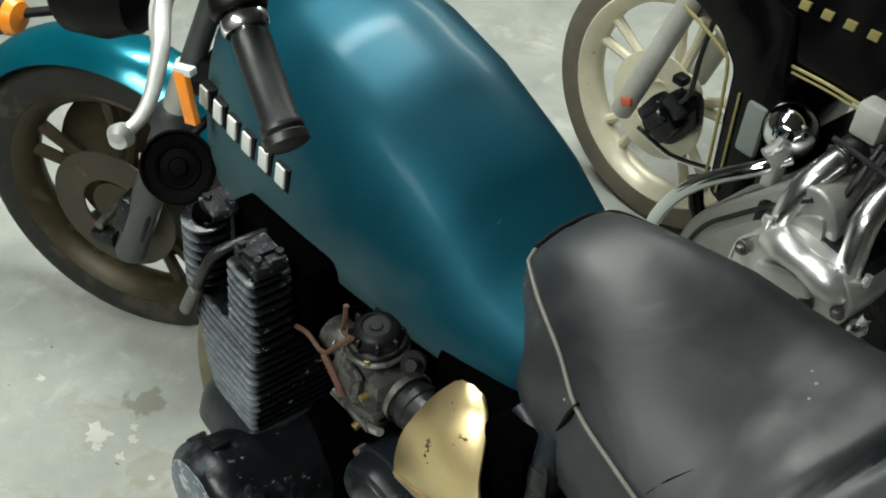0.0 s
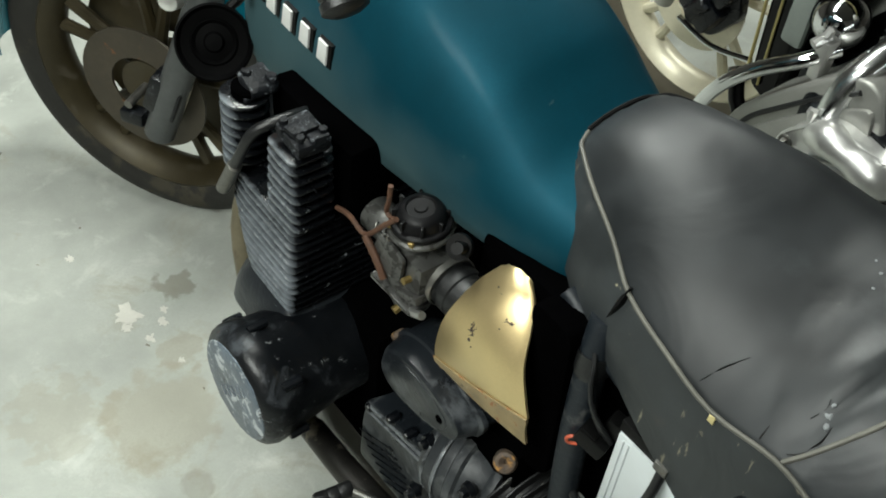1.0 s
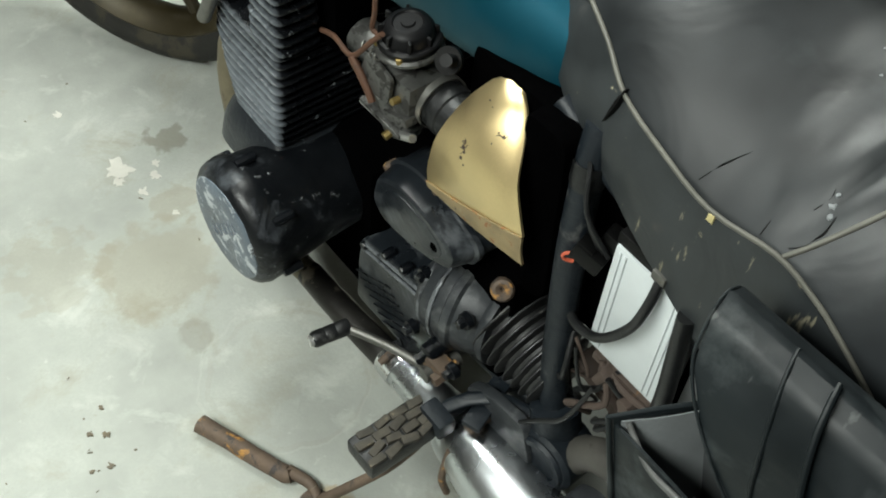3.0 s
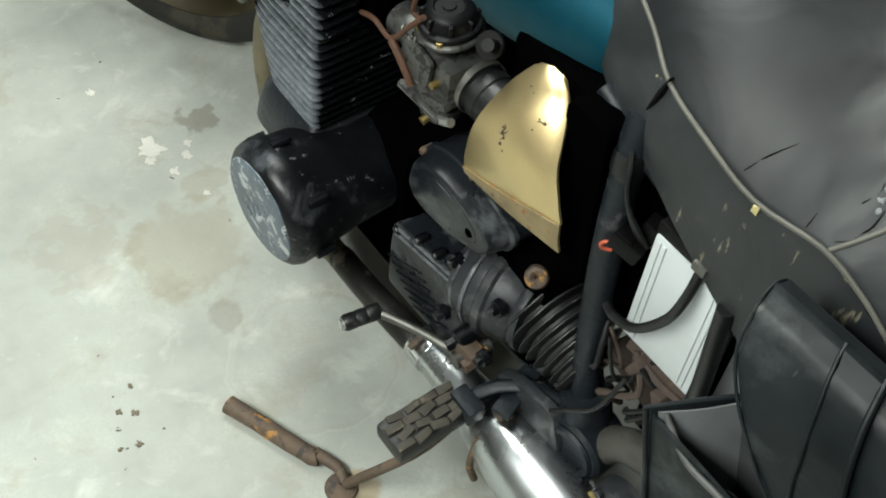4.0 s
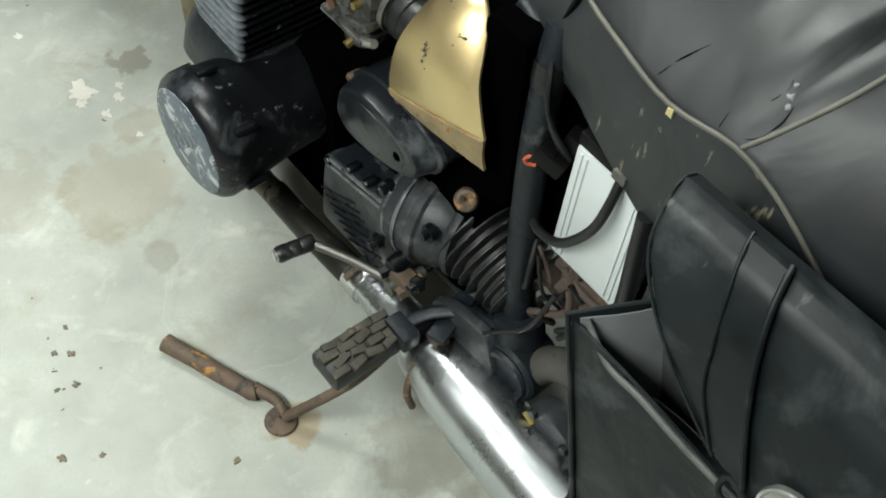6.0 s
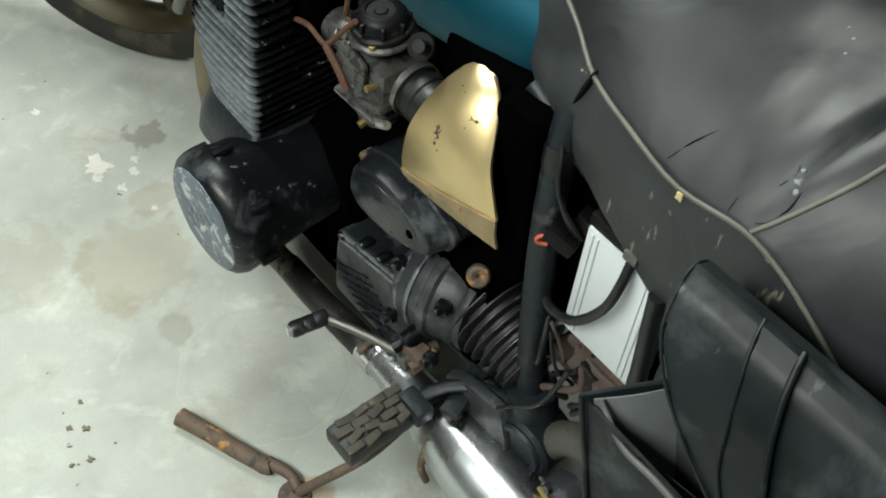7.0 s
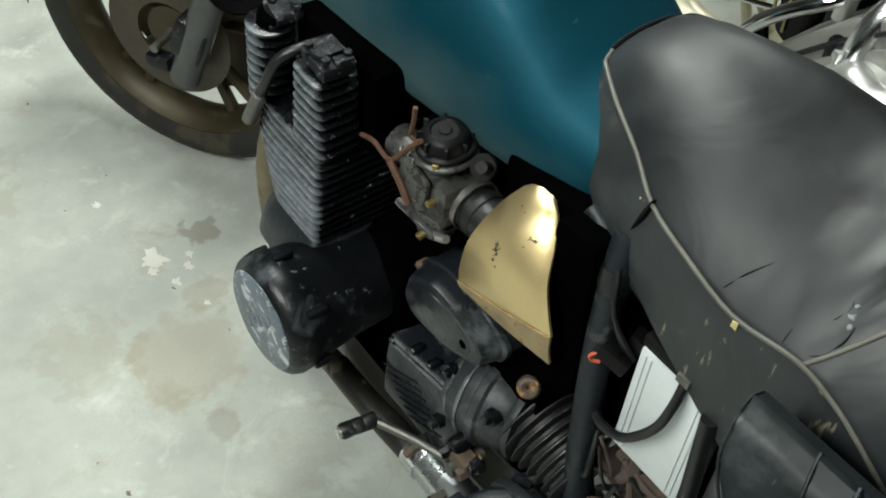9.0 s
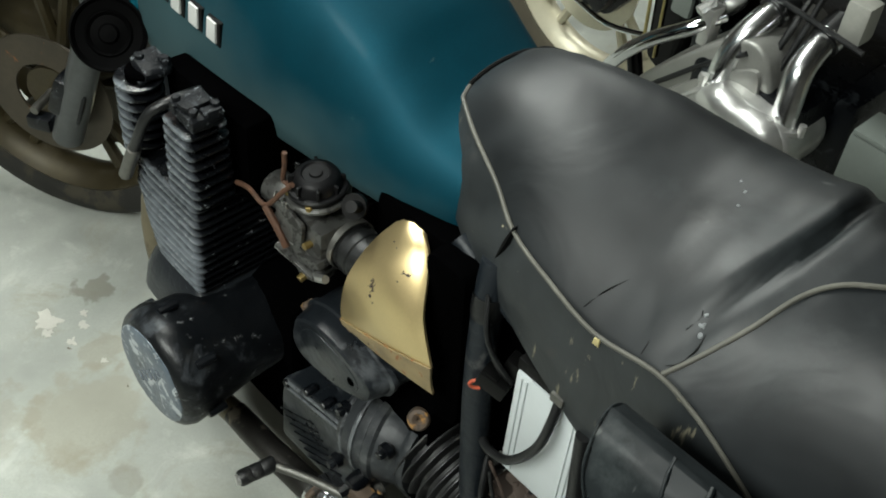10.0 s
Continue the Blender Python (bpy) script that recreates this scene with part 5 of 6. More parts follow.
part("handlebar", tube([(0.0, 0.52, 1.04), (-0.06, 0.48, 1.12), (-0.320, 0.082, 1.279), (-0.328, 0.035, 1.242), (-0.336, -0.014, 1.204)], 0.011, 14), chrome, bike, "chrome handlebar")
grip = part("handlebar_grip", lathe([(0, 0.0), (0.018, 0), (0.019, 0.01), (0.0185, 0.088), (0.0215, 0.092), (0.0215, 0.097), (0.019, 0.1), (0.0225, 0.103), (0.0225, 0.111), (0.015, 0.115), (0, 0.116)], (-0.332, 0.007, 1.220), (-0.129, -0.780, -0.612), 24), rubber, bike, "black rubber handlebar grip")
part("switch_housing", lathe([(0, 0), (0.024, 0), (0.028, 0.008), (0.028, 0.020), (0.025, 0.024), (0, 0.024)], (-0.327, 0.042, 1.247), (-0.129, -0.780, -0.612), 24), plastic, bike, "black switch housing")
part("grip_collar", lathe([(0, 0), (0.0215, 0), (0.0235, 0.003), (0.0235, 0.012), (0.0215, 0.016), (0, 0.016)], (-0.330, 0.022, 1.231), (-0.129, -0.780, -0.612), 24), chrome, bike, "bright collar beside the grip")
lev = part("clutch_lever", join(tube([(-0.338, 0.150, 1.222), (-0.352, 0.131, 1.211), (-0.366, 0.116, 1.201), (-0.391, 0.076, 1.182), (-0.416, 0.048, 1.161), (-0.437, 0.034, 1.148), (-0.457, 0.026, 1.144)], [0.007, 0.0098, 0.0098, 0.0092, 0.008, 0.0074, 0.0074], 12, 4, 0.6), tube([(-0.346, 0.152, 1.214), (-0.366, 0.132, 1.196), (-0.384, 0.104, 1.180)], [0.005, 0.006, 0.003], 10, 4, 0.7)), brushed, bike, "bright alloy clutch lever")
part("lever_ball", lathe([(0, -0.013), (0.0088, -0.0098), (0.0135, 0), (0.0088, 0.0098), (0, 0.013)], (-0.461, 0.026, 1.142), (-0.6, -0.6, 0), 16), brushed, lev)

# ---- battery in its bay ----
batt = root("battery", (-0.12, -0.42, 0.46), "white plastic motorcycle battery with black cables, in the open side bay", "battery")
BY0, BY1, BZ0, BZ1 = -0.360, -0.474, 0.49, 0.684
part("case", rbox((-0.106, (BY0 + BY1) / 2 - 0.002, (BZ0 + BZ1) / 2), (0.092, BY0 - BY1, BZ1 - BZ0), 0.004), white_plastic, batt)
for y in (-0.372, -0.380, -0.456, -0.464):
    part("case_rib", rbox((-0.1525, y, 0.588), (0.004, 0.0035, 0.18), 0.001), white_plastic, batt)
lid = part("lid", join(rbox((-0.104, -0.418, 0.692), (0.09, 0.118, 0.02), 0.003), rbox((-0.141, -0.425, 0.699), (0.022, 0.10, 0.014), 0.002)), plastic, batt, "black battery lid")
part("cable", tube([(-0.152, -0.43, 0.698), (-0.168, -0.435, 0.665), (-0.172, -0.425, 0.61), (-0.17, -0.39, 0.545), (-0.168, -0.355, 0.525), (-0.16, -0.335, 0.52)], 0.0062, 12), rubber, batt, "black battery cable")
part("breather_hose", tube([(-0.16, -0.478, 0.685), (-0.166, -0.487, 0.62), (-0.165, -0.492, 0.55), (-0.16, -0.49, 0.48)], 0.011, 12), rubber, batt, "thick black breather hose")
part("terminal", rbox((-0.152, -0.43, 0.700), (0.018, 0.02, 0.014), 0.003), alloy, batt)
part("side_panel", rbox((-0.125, -0.522, 0.555), (0.012, 0.055, 0.17), 0.004, (0, 0, 8)), surface("grey_side_panel", (0.12, 0.125, 0.13), 0.5, 0, 0.25, 120, 10, 0.1), bike, "grey panel behind the battery")
conn = root("wire_connector", (-0.16, -0.335, 0.62), "black wiring connector with an orange wire beside the frame tube", "connector")
part("plug", join(rbox((-0.155, -0.335, 0.637), (0.025, 0.04, 0.026), 0.003, (15, 0, 15)), rbox((-0.138, -0.352, 0.668), (0.022, 0.03, 0.026), 0.003, (15, 0, 15)), rbox((-0.157, -0.330, 0.6515), (0.018, 0.022, 0.006), 0.001, (15, 0, 15))), plastic, conn)
part("wire_loop", tube([(-0.163, -0.322, 0.628), (-0.169, -0.314, 0.629), (-0.173, -0.310, 0.623), (-0.170, -0.313, 0.616), (-0.163, -0.320, 0.615)], 0.0023, 8), red_wire, conn, "orange wire loop")
part("bay_clutter", rough_up(join(tube([(-0.13, -0.37, 0.47), (-0.148, -0.42, 0.462), (-0.148, -0.48, 0.466)], 0.005, 8), rbox((-0.115, -0.42, 0.462), (0.06, 0.10, 0.012), 0.003), rbox((-0.15, -0.40, 0.455), (0.02, 0.016, 0.03), 0.004, (20, 0, 0)), rbox((-0.155, -0.45, 0.452), (0.02, 0.02, 0.022), 0.004, (-20, 0, 0)), rod((-0.16, -0.47, 0.445), (-0.14, -0.475, 0.465), 0.008, 8), rbox((-0.12, -0.385, 0.43), (0.02, 0.02, 0.04), 0.006)), 0.003, 60), dark_rust, bike, "rusty battery tray and wires")

# ---- saddlebag hanging open ----
bag = root("saddlebag", (-0.24, -0.7, 0.3), "worn black leather saddlebag hanging open beside the seat", "saddlebag")
BX0, BX1, BF, BB, BT, BL = -0.292, -0.165, -0.512, -0.95, 0.655, 0.22


def front_y(z):
    return BF - 0.27 * (BT - z)


def panel(fn, nu=10, nv=10, th=0.004):
    return grid_sheet(fn, nu, nv, th)


part("outer_face", panel(lambda u, v: Vector((BX0 - 0.02 * math.sin(math.pi * u) * math.sin(math.pi * (0.2 + 0.7 * v)), front_y(BL + (BT - BL) * v) - 0.004 + (BB - BF) * u, BL + (BT - 0.004 - BL) * v + 0.006 * math.sin(2 * math.pi * u) * v))), leather, bag, "scuffed outer face")
part("front_gusset", panel(lambda u, v: Vector((BX0 + (-0.205 - BX0) * u, front_y(BL + (BT - BL) * v) - 0.042 * u - 0.003 * math.sin(math.pi * u) * v, BL + (BT + 0.004 - BL) * v))), leather, bag)
part("gusset_lining", panel(lambda u, v: Vector((BX0 + 0.006 + (-0.209 - BX0) * u, front_y(BL + (BT - BL) * v) - 0.0065 - 0.042 * u - 0.003 * math.sin(math.pi * u) * v, BL + (BT - BL) * v)), 10, 10, 0.002), lining_shade, bag, "grey lining of the front gusset")
part("inner_face", panel(lambda u, v: Vector((-0.205 + 0.02 * u, BF - 0.042 + (BB - BF) * u, BL + (BT - BL) * v))), bag_inside, bag, "inner lining in its shaded dark grey")
part("bottom", panel(lambda u, v: Vector((BX0 + (BX1 - BX0) * v, front_y(BL) - 0.01 + (BB - front_y(BL)) * u, BL))), leather, bag)
part("rear_gusset", panel(lambda u, v: Vector((BX0 + (BX1 - BX0) * u, BB, BL + (BT - BL) * v))), leather, bag)
part("edge_binding", tube([(BX0 - 0.003, front_y(BL), BL), (BX0 - 0.003, front_y(0.5), 0.5), (BX0 - 0.003, BF + 0.004, BT + 0.004), (BX0 + 0.045, BF - 0.020, BT + 0.005), (-0.208, BF - 0.040, BT + 0.004)], 0.0035, 8, 1), leather, bag)
part("mouth_binding", tube([(BX0 + 0.010, BF - 0.012, BT + 0.002), (BX0 + 0.006, BF - 0.030, BT - 0.008), (BX0 - 0.004, -0.575, BT - 0.010), (BX0 - 0.010, -0.62, BT + 0.002), (BX0 - 0.012, -0.68, BT), (BX0 - 0.010, -0.75, BT - 0.004)], 0.0036, 8), binding_grey, bag, "worn grey binding of the mouth")
# Pale sheet stands in for the light falling on the lower lining.
part("lit_lining_patch", panel(lambda u, v: Vector((-0.214 + 0.004 * math.sin(math.pi * u), BF - 0.065 - 0.16 * u, 0.43 + (0.085 + 0.01 * math.sin(3 * u)) * v)), 10, 6, 0.002), lining, bag, "lit part of the inner lining")


def flap(u, v):
    """Lid over the top: v from the inner hinge over the ridge and down outside; u from front to rear."""
    y = -0.548 + (-0.96 + 0.548) * u
    pts = [(-0.165, 0.72), (-0.19, 0.82), (-0.225, 0.872), (-0.248, 0.884), (-0.27, 0.872), (-0.292, 0.83), (-0.305, 0.77), (-0.312, 0.70)]
    k = v * (len(pts) - 1)
    i = min(int(k), len(pts) - 2)
    a = k - i
    x, z = (pts[i][j] * (1 - a) + pts[i + 1][j] * a for j in (0, 1))
    droop = max(0, v - 0.45)
    y -= float(np.interp(v, (0.43, 0.57, 0.714, 0.857, 0.93, 1.0), (0.0, 0.004, 0.018, 0.062, 0.115, 0.163))) * (1 - u) ** 1.2
    z += 0.012 * u - 0.02 * droop * math.sin(6 * u)
    return Vector((x - 0.02 * u * droop, y, z))


lidflap = part("flap", panel(flap, 22, 28, 0.004), leather, bag, "creased leather flap folded over the top", 60)
part("flap_edge", tube([flap(0.0, v) + Vector((-0.002, 0.001, 0)) for v in (0.3, 0.4, 0.5, 0.6, 0.7, 0.8, 0.9, 1.0)], 0.0018, 8), leather, lidflap)


def strap_fn(u, v):
    k = 0.38 + 0.6 * v
    p = flap(float(np.interp(k, (0.38, 0.57, 0.714, 0.857, 0.93, 1.0), (0.185, 0.205, 0.225, 0.185, 0.105, 0.015))) + float(np.interp(k, (0.7, 1.0), (0.10, 0.185))) * u, k)
    return p + Vector((-0.005, 0, 0.004))


part("strap", panel(strap_fn, 5, 20, 0.003), leather, bag, "wide leather closing strap")
part("strap_seam", tube([strap_fn(0.0, v) + Vector((-0.001, 0.001, 0)) for v in (0.0, 0.2, 0.4, 0.6, 0.8, 1.0)], 0.0022, 8), leather, bag)
part("strap_edge", tube([strap_fn(1.0, v) + Vector((-0.002, 0, 0.001)) for v in (0.0, 0.2, 0.4, 0.6, 0.8, 1.0)], 0.0032, 8), leather, bag)
part("medallion", rough_up(lathe([(0, -0.001), (0.014, -0.002), (0.022, 0.0), (0.024, -0.003), (0.0265, -0.002), (0.027, 0.004), (0, 0.004)], (-0.326, -0.79, 0.738), (0.95, 0.1, -0.25), 32), 0.0012, 90), nickel, bag, "round nickel medallion")
part("lace", tube([(-0.32, -0.79, 0.70), (-0.322, -0.755, 0.668), (-0.318, -0.732, 0.672), (-0.316, -0.735, 0.70), (-0.32, -0.765, 0.69)], 0.0035, 8), leather, bag)

# ---- black motorcycle beyond ----
hon = root("motorcycle", (1.12, 0, 0), "black motorcycle with gold pinstripes and bright alloy engine", "motorcycle", "parked motorcycles")
HH = Vector((1.12, 0.545, 0.335))
hw = part("front_wheel", lathe([(0.02, -0.05), (0.05, -0.05), (0.055, 0.05), (0.02, 0.05)], HH, (-1, 0, 0), 24), rim_pale, hon, "pale cast front wheel with tan tyre")
wheel_parts(hw, HH, 2.0, tyre_tan, rim_pale, rim_pale, rim_pale, 0.335, 0.268)
part("fork_leg", rod((0.985, 0.585, 0.32), (0.985, 0.40, 0.86), 0.026, 18, 0.006), silver_grey, hon, "pale grey fork leg")
part("fork_leg", rod((1.255, 0.585, 0.32), (1.255, 0.40, 0.86), 0.026, 18, 0.006), silver_grey, hon, "pale grey fork leg")
part("brake_caliper", join(rbox((0.99, 0.47, 0.37), (0.05, 0.10, 0.08), 0.015, (30, 0, 0)), rbox((0.985, 0.43, 0.43), (0.04, 0.06, 0.05), 0.01, (30, 0, 0)), rod((0.97, 0.49, 0.35), (0.97, 0.45, 0.40), 0.02, 14, 0.004)), engine_black, hon, "dark brake caliper")
part("fork_brace", rbox((1.12, 0.49, 0.62), (0.25, 0.04, 0.03), 0.008, (-20, 0, 0)), chrome, hon)
part("caliper_bracket", rough_up(slab(rounded([(0.53, 0.30), (0.47, 0.44), (0.40, 0.46), (0.38, 0.38), (0.44, 0.30)], 0.02, 3), 1.0, 1.03, 0.005), 0.003, 40), engine_black, hon)
part("hose_clip", rbox((0.97, 0.43, 0.50), (0.03, 0.03, 0.02), 0.005), plastic, hon)
part("brake_hose", tube([(0.975, 0.44, 0.42), (0.97, 0.40, 0.48), (0.975, 0.40, 0.58), (1.0, 0.40, 0.7)], 0.006, 8), rubber, hon)
part("fork_reflector", rbox((0.96, 0.555, 0.375), (0.012, 0.03, 0.02), 0.003, (-20, 0, 0)), red_wire, hon, "orange fork marking")
part("fender_stay", tube([(1.0, 0.535, 0.30), (1.0, 0.43, 0.285), (1.0, 0.32, 0.315)], 0.007, 8), mirror_chrome, hon)


def hfender(u, v):
    a = radians(40 + 150 * u)
    s = 2 * v - 1
    r = 0.365 - 0.03 * abs(s) ** 2
    return HH + Vector((0.06 * s, r * math.cos(a), r * math.sin(a)))


part("front_fender", grid_sheet(hfender, 20, 8, 0.003), chrome, hon, "chrome front fender", 60)
shroud = part("radiator_shroud", join(slab(rounded([(0.36, 0.66), (0.305, 0.60), (0.285, 0.30), (0.21, 0.27), (0.17, 0.62), (0.2, 0.78), (0.42, 0.84), (0.46, 0.70)], 0.02, 3), 0.955, 1.285, 0.012)), gloss_black, hon, "black radiator shroud")
part("gold_stripe", tube([(0.952, 0.455, 0.672), (0.952, 0.345, 0.63), (0.952, 0.312, 0.58), (0.952, 0.292, 0.31)], 0.004, 8, 3), gold_line, shroud)
part("gold_stripe", tube([(0.952, 0.27, 0.56), (0.952, 0.258, 0.31)], 0.003, 8, 3), gold_line, shroud)
part("reservoir", rbox((0.96, 0.22, 0.50), (0.03, 0.05, 0.12), 0.01), grey_green, hon, "grey coolant reservoir")
part("horn", join(lathe([(0, 0.055), (0.036, 0.05), (0.05, 0.03), (0.054, 0.010), (0.0535, 0.0), (0.050, -0.014), (0.043, -0.028), (0.032, -0.039), (0.018, -0.046), (0, -0.049)], (0.945, 0.132, 0.553), (0.72, 0.42, -0.5), 36)), mirror_chrome, hon, "polished chrome horn dome")
part("horn_rim", turned_ring([(0.053, 0.004), (0.0565, 0.006), (0.0565, 0.016), (0.053, 0.018)], (0.945, 0.132, 0.553), (0.72, 0.42, -0.5), 36), gloss_black, hon)
htank = part("tank_shell", slab(rounded([(0.34, 0.72), (0.36, 0.86), (0.30, 0.99), (0.0, 1.0), (-0.30, 0.92), (-0.34, 0.74), (-0.1, 0.66), (0.2, 0.66)], 0.05, 5), 0.965, 1.275, 0.03, 4), gloss_black, hon, "glossy black tank shell with gold striping")
for i in range(5):
    y = 0.245 - 0.05 * i
    z = 0.79 + 0.0035 * i
    part("emblem_bar", slab([(y + 0.013, z - 0.010), (y - 0.009, z - 0.009), (y - 0.012, z + 0.010), (y + 0.010, z + 0.009)], 0.960, 0.975, 0.001), gold_line, htank, "gold emblem bar")
part("gold_stripe", tube([(0.962, 0.20, 0.668), (0.962, 0.10, 0.672), (0.962, -0.05, 0.676), (0.962, -0.3, 0.75)], 0.0035, 8), gold_line, htank)
part("gold_stripe", tube([(0.962, 0.20, 0.655), (0.962, 0.10, 0.66), (0.962, -0.05, 0.664), (0.962, -0.3, 0.738)], 0.0025, 8), gold_line, htank)
part("engine_guard", tube([(0.80, 0.30, 0.22), (0.80, 0.285, 0.30), (0.805, 0.245, 0.385), (0.82, 0.185, 0.455), (0.85, 0.12, 0.505), (0.90, 0.09, 0.53)], 0.0155, 16), mirror_chrome, hon, "curved chrome engine guard")
part("guard_clamp", join(rbox((0.875, 0.10, 0.512), (0.04, 0.026, 0.085), 0.006), rod((0.845, 0.115, 0.545), (0.875, 0.105, 0.56), 0.011, 8), rod((0.86, 0.105, 0.56), (0.875, 0.105, 0.575), 0.009, 8)), brushed, hon)
part("engine_block", join(rbox((1.12, -0.02, 0.34), (0.36, 0.40, 0.26), 0.03), rbox((1.12, -0.04, 0.40), (0.60, 0.26, 0.16), 0.03)), engine_black, hon, "black flat engine block")
grey_cover = surface("grey_belt_cover", (0.30, 0.30, 0.28), 0.4, 0.5, 0.15, 150, 12, 0.1)
OUTER = [(0.245, 0.16), (0.243, 0.25), (0.215, 0.335), (0.15, 0.415), (0.08, 0.487), (0.014, 0.548), (-0.05, 0.56), (-0.10, 0.46), (0.0, 0.30), (0.10, 0.16)]
belt = part("belt_cover", slab(rounded(OUTER, 0.04, 5), 0.828, 1.05, 0.010, 3), grey_cover, hon, "grey timing belt cover")
part("cover_gasket", tube([(0.826, 0.216, 0.17), (0.826, 0.212, 0.255), (0.826, 0.180, 0.33), (0.826, 0.121, 0.397), (0.826, 0.05, 0.47), (0.826, -0.02, 0.53)], 0.0055, 8), rubber, belt)
part("cover_panel", slab(rounded([(0.198, 0.17), (0.194, 0.25), (0.165, 0.32), (0.10, 0.39), (0.03, 0.462), (-0.06, 0.52), (-0.08, 0.40), (0.04, 0.17)], 0.03, 4), 0.818, 0.86, 0.006), grey_cover, belt)
valve = part("valve_cover", slab(rounded([(0.086, 0.31), (0.080, 0.385), (0.03, 0.445), (-0.02, 0.472), (-0.10, 0.462), (-0.155, 0.452), (-0.190, 0.412), (-0.176, 0.34), (-0.06, 0.27), (0.03, 0.27)], 0.035, 5), 0.782, 0.92, 0.012, 4), brushed, hon, "bright cast alloy valve cover")
part("cover_dome", rough_up(tube([(0.792, 0.022, 0.415), (0.786, -0.018, 0.437), (0.784, -0.07, 0.433), (0.785, -0.125, 0.424), (0.795, -0.16, 0.405)], [0.022, 0.036, 0.030, 0.036, 0.022], 20, 5), 0.001, 30), brushed, valve)
part("cover_pad", rbox((0.778, -0.045, 0.375), (0.026, 0.125, 0.052), 0.010, (-22, 0, 0), 3), brushed, valve)
part("cover_flange", tube([(0.786, 0.080, 0.325), (0.786, 0.072, 0.385), (0.786, 0.025, 0.44)], 0.006, 8), brushed, valve)
for y, z in ((0.058, 0.380), (-0.103, 0.352), (-0.168, 0.385)):
    part("cap_bolt", join(lathe([(0, 0), (0.008, 0), (0.010, 0.003), (0.010, 0.02), (0, 0.02)], (0.762, y, z), (1, 0, 0), 6), lathe([(0, 0), (0.015, 0), (0.016, 0.004), (0, 0.012)], (0.772, y, z), (1, 0, 0), 18)), alloy, valve)
for pts in ([(0.825, 0.022, 0.44), (0.832, 0.020, 0.485), (0.852, 0.012, 0.535), (0.89, 0.0, 0.572), (0.95, -0.01, 0.60)], [(0.822, -0.138, 0.435), (0.832, -0.13, 0.485), (0.852, -0.12, 0.535), (0.89, -0.117, 0.567), (0.96, -0.12, 0.60)]):
    pipe = part("intake_pipe", tube(pts, [0.026, 0.0265, 0.0275, 0.0265, 0.025], 20), pipe_chrome, hon, "polished chrome intake elbow")
    part("pipe_flange", join(lathe([(0, 0), (0.037, 0), (0.039, 0.004), (0.037, 0.011), (0, 0.012)], Vector(pts[0]) + Vector((0, 0, -0.004)), (0.15, 0, 1), 22), rod(Vector(pts[0]) + Vector((-0.034, 0.012, 0.0)), Vector(pts[0]) + Vector((-0.032, 0.012, 0.026)), 0.008, 6), rod(Vector(pts[0]) + Vector((0.0, -0.038, 0.0)), Vector(pts[0]) + Vector((0.002, -0.038, 0.024)), 0.008, 6)), brushed, pipe)
    part("pipe_sleeve", tube([Vector(pts[3]).lerp(Vector(pts[4]), 0.25), pts[4]], 0.031, 18), rubber, pipe)
    part("sleeve_clamp", tube([Vector(pts[3]).lerp(Vector(pts[4]), 0.3), Vector(pts[3]).lerp(Vector(pts[4]), 0.45)], 0.033, 18), chrome, pipe)
part("linkage", join(rod((0.90, 0.02, 0.62), (0.90, -0.2, 0.60), 0.006, 8), tube([(0.85, -0.02, 0.40), (0.87, -0.05, 0.52), (0.93, -0.06, 0.64)], 0.007, 8), tube([(0.84, -0.06, 0.42), (0.88, -0.075, 0.53), (0.94, -0.08, 0.66)], 0.006, 8)), rubber, hon, "black control cables")
for c, d in (((0.95, -0.02, 0.665), (0.06, 0.06, 0.07)), ((0.93, -0.16, 0.64), (0.05, 0.05, 0.08)), ((0.85, -0.075, 0.45), (0.03, 0.03, 0.05))):
    part("carburetor", rbox(c, d, 0.01), silver_grey, hon, "grey carburetor body")
part("fuel_joint", rod((0.91, -0.085, 0.44), (0.91, -0.085, 0.53), 0.012, 10), silver_grey, hon)
part("plug_boot", join(lathe([(0, 0), (0.014, 0), (0.018, 0.008), (0.018, 0.03), (0.01, 0.04), (0, 0.04)], (0.775, -0.21, 0.36), (0, -0.2, 1), 8), rod((0.775, -0.215, 0.39), (0.775, -0.222, 0.42), 0.01, 8)), chrome, hon)
part("coolant_tank", join(rbox((0.93, -0.30, 0.40), (0.10, 0.12, 0.12), 0.012), rbox((0.925, -0.30, 0.463), (0.09, 0.11, 0.012), 0.004), lathe([(0, 0), (0.02, 0), (0.02, 0.012), (0, 0.014)], (0.92, -0.31, 0.468), (0, 0, 1), 16)), grey_green, hon, "grey-green plastic box")
HR = Vector((1.12, -0.93, 0.325))
hrear = part("rear_wheel", lathe([(0.02, -0.06), (0.06, -0.06), (0.065, 0.06), (0.02, 0.06)], HR, (-1, 0, 0), 24), rim_pale, hon, "pale cast rear wheel")
wheel_parts(hrear, HR, 0.0, tyre_tan, rim_pale, rim_pale, rim_pale, 0.325, 0.23)
part("seat", loft([[Vector((1.12 + w * a, y, 0.74 + (zt - 0.74) * b)) for a, b in ((-0.9, 0.0), (-1.0, 0.3), (-0.97, 0.7), (-0.75, 0.93), (-0.3, 1.0), (0.3, 1.0), (0.75, 0.93), (0.97, 0.7), (1.0, 0.3), (0.9, 0.0))] for y, w, zt in ((-0.36, 0.08, 0.84), (-0.40, 0.12, 0.86), (-0.55, 0.15, 0.85), (-0.75, 0.15, 0.88), (-0.95, 0.14, 0.90), (-1.08, 0.12, 0.89), (-1.12, 0.08, 0.85))]), vinyl_side, hon, "plain black seat", 60)
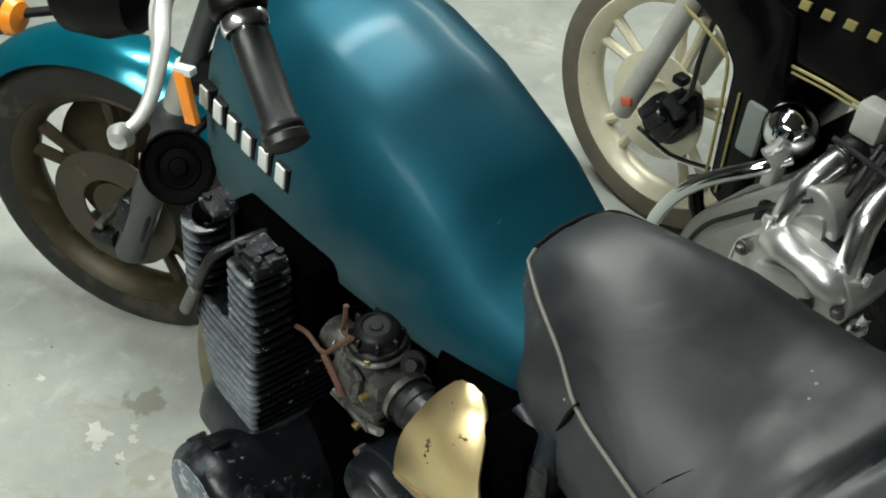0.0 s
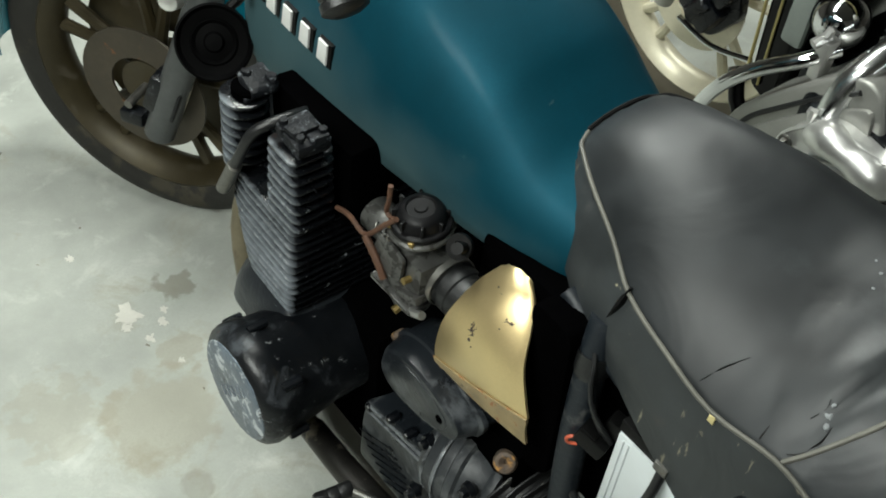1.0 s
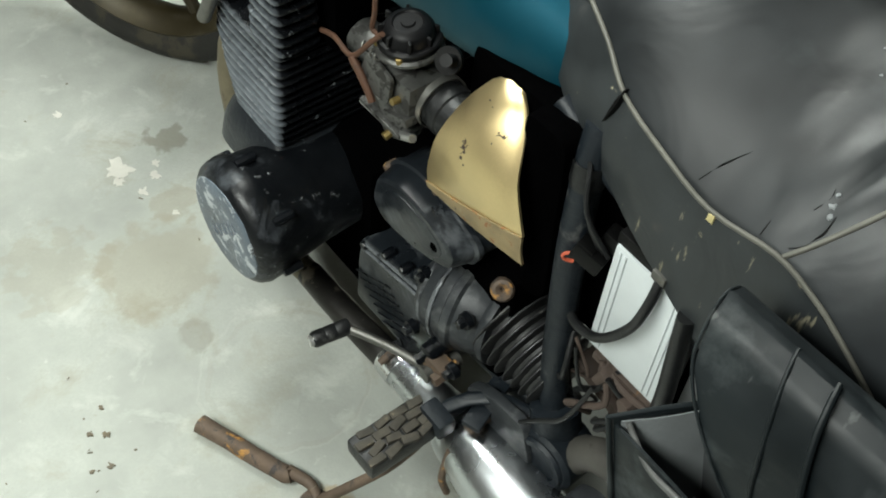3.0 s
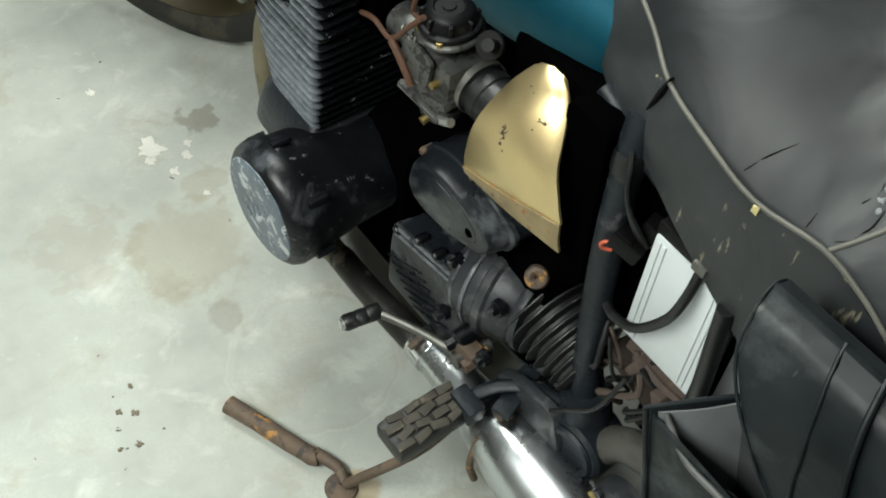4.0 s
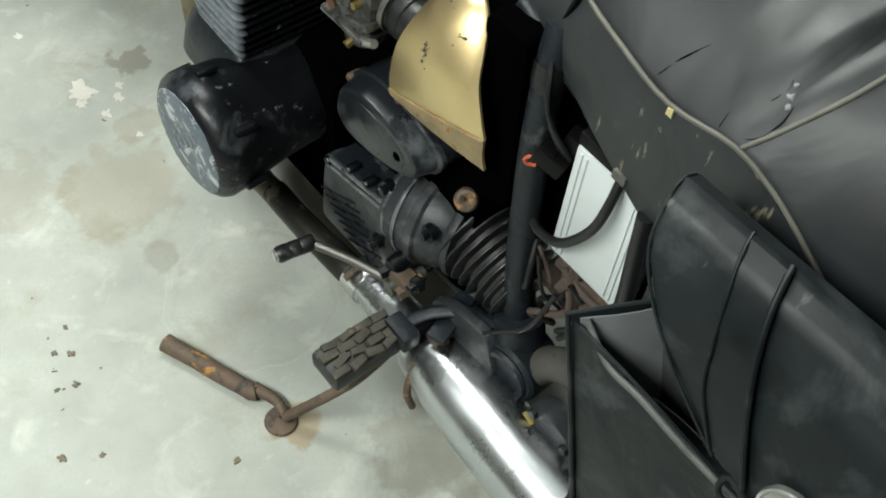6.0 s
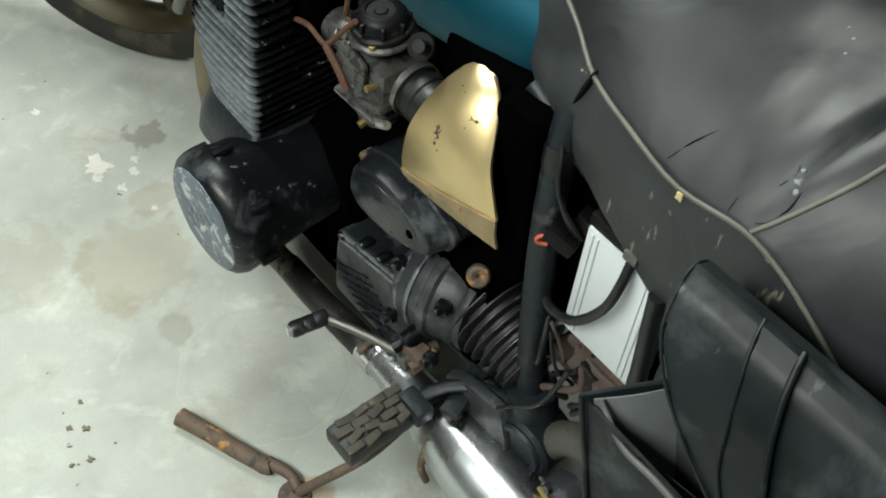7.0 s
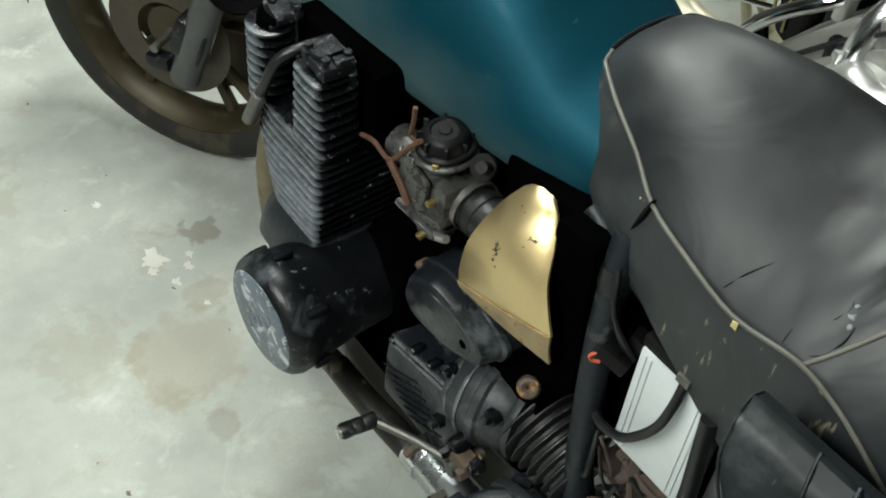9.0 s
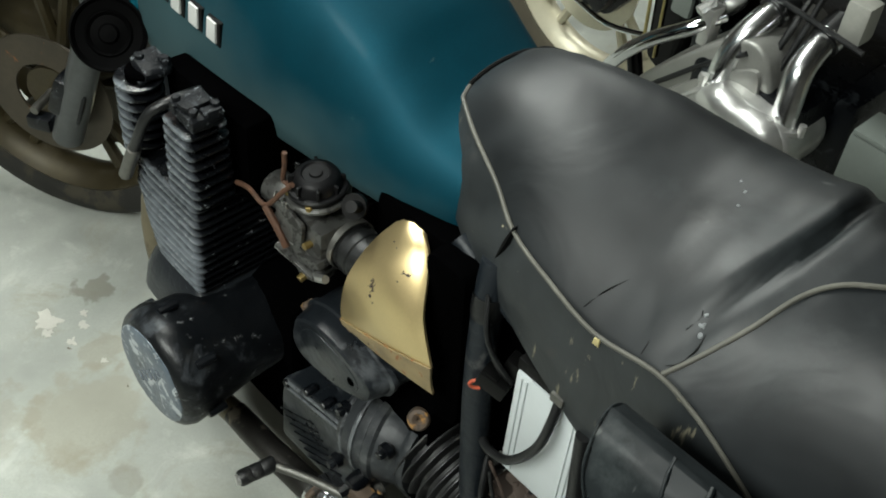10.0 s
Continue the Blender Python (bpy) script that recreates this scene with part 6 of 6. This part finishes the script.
part("swingarm", tube([(1.02, -0.35, 0.32), (1.0, -0.6, 0.32), (1.0, -0.93, 0.325)], 0.022, 12), gloss_black, hon)
part("lower_frame", tube([(0.97, 0.33, 0.3), (0.96, 0.2, 0.17), (0.96, -0.4, 0.16)], 0.018, 12), gloss_black, hon)
part("centre_stand", tube([(0.98, -0.3, 0.2), (0.93, -0.36, 0.1), (0.88, -0.42, 0.012)], 0.012, 10), gloss_black, hon)

# ---- ceiling fixtures ----
tube_glass = bpy.data.materials.new("lit_tube")
tube_glass.use_nodes = True
tube_glass.node_tree.nodes["Principled BSDF"].inputs["Emission Color"].default_value = (0.93, 1.0, 0.9, 1)
tube_glass.node_tree.nodes["Principled BSDF"].inputs["Emission Strength"].default_value = 6.0
for tx, ty, turn, watts, wide, long in TUBES:
    fix = root("ceiling_light", (tx, ty, CEIL), "white batten ceiling light with lit tubes", "ceiling light", "ceiling lights")
    part("housing", rbox((tx, ty, CEIL - 0.03), (long + 0.06, wide + 0.02, 0.06) if turn else (wide + 0.02, long + 0.06, 0.06), 0.01), white_paint, fix)
    for k in (-0.27, 0.27):
        d, e = (Vector((0, k * wide, 0)), Vector((long / 2, 0, 0))) if turn else (Vector((k * wide, 0, 0)), Vector((0, long / 2, 0)))
        c = Vector((tx, ty, CEIL - 0.085)) + d
        part("lamp_tube", rod(c - e, c + e, 0.013, 12), tube_glass, fix, "lit tube")

# ---- loose bits on the floor ----
rng = random.Random(4)


def flake(x, y, r, seed):
    bm = bmesh.new()
    n = 30
    rim = []
    for k in range(n):
        a = 2 * math.pi * k / n
        q = r * max(0.15, 0.75 + 0.75 * noise.noise(Vector((math.cos(a) * 1.7 + seed, math.sin(a) * 1.7, seed))) + 0.28 * noise.noise(Vector((math.cos(a) * 4 + seed, math.sin(a) * 5, seed + 3))))
        rim.append(bm.verts.new((x + q * math.cos(a), y + q * math.sin(a), 0.0012)))
    low_rim = [bm.verts.new((v.co.x, v.co.y, -0.001)) for v in rim]
    bm.faces.new(rim)
    for i in range(n):
        j = (i + 1) % n
        bm.faces.new((rim[j], rim[i], low_rim[i], low_rim[j]))
    bmesh.ops.recalc_face_normals(bm, faces=bm.faces)
    return bm


splat = surface("dried_white_paint", (0.56, 0.555, 0.50), 0.6, 0, 0.12, 160, 30, 0.5)
for x, y, r, s in ((-0.345, 0.652, 0.036, 1.0), (-0.362, 0.625, 0.018, 2.0), (-0.335, 0.575, 0.015, 3.0), (-0.295, 0.60, 0.016, 4.0), (-0.28, 0.625, 0.012, 5.0), (-0.31, 0.495, 0.009, 6.0), (-0.375, 0.85, 0.015, 7.0), (-0.26, 0.41, 0.018, 8.0), (-0.245, 0.35, 0.012, 9.0)):
    tagged(part("paint_splat", flake(x, y, 0.8 * r, s), splat), "dried white paint splash on the concrete", "paint splash", "paint splashes")
leaf = surface("dead_leaf", (0.15, 0.125, 0.085), 0.8, 0, 0.4, 120, 40, 0.3)
bits = []
for k in range(22):
    x, y = rng.uniform(-0.95, -0.3), rng.uniform(-0.4, 1.3)
    if k < 8:
        x, y = rng.gauss(-0.62, 0.06), rng.gauss(0.16, 0.10)
    bits.append(rough_up(rbox((x, y, 0.002), (rng.uniform(0.002, 0.008), rng.uniform(0.001, 0.003), 0.0015), 0, (rng.uniform(-10, 10), 0, rng.uniform(0, 180))), 0.002, 120, k))
for k, (x, y) in enumerate([(-0.617, 0.199), (-0.654, 0.166), (-0.633, 0.149), (-0.681, 0.104), (-0.652, 0.095), (-0.729, -0.005), (-0.679, -0.036), (-0.521, -0.166)]):
    curl = flake(x, y, 0.0048 + 0.0014 * (k % 3), 20.0 + 3.7 * k)
    for v in curl.verts:
        v.co.z += 0.0015 + 18 * (v.co.x - x) ** 2
    bits.append(curl)
tagged(part("floor_debris", join(*bits), leaf), "scattered dead leaf crumbs on the concrete", "debris", kind="stuff")
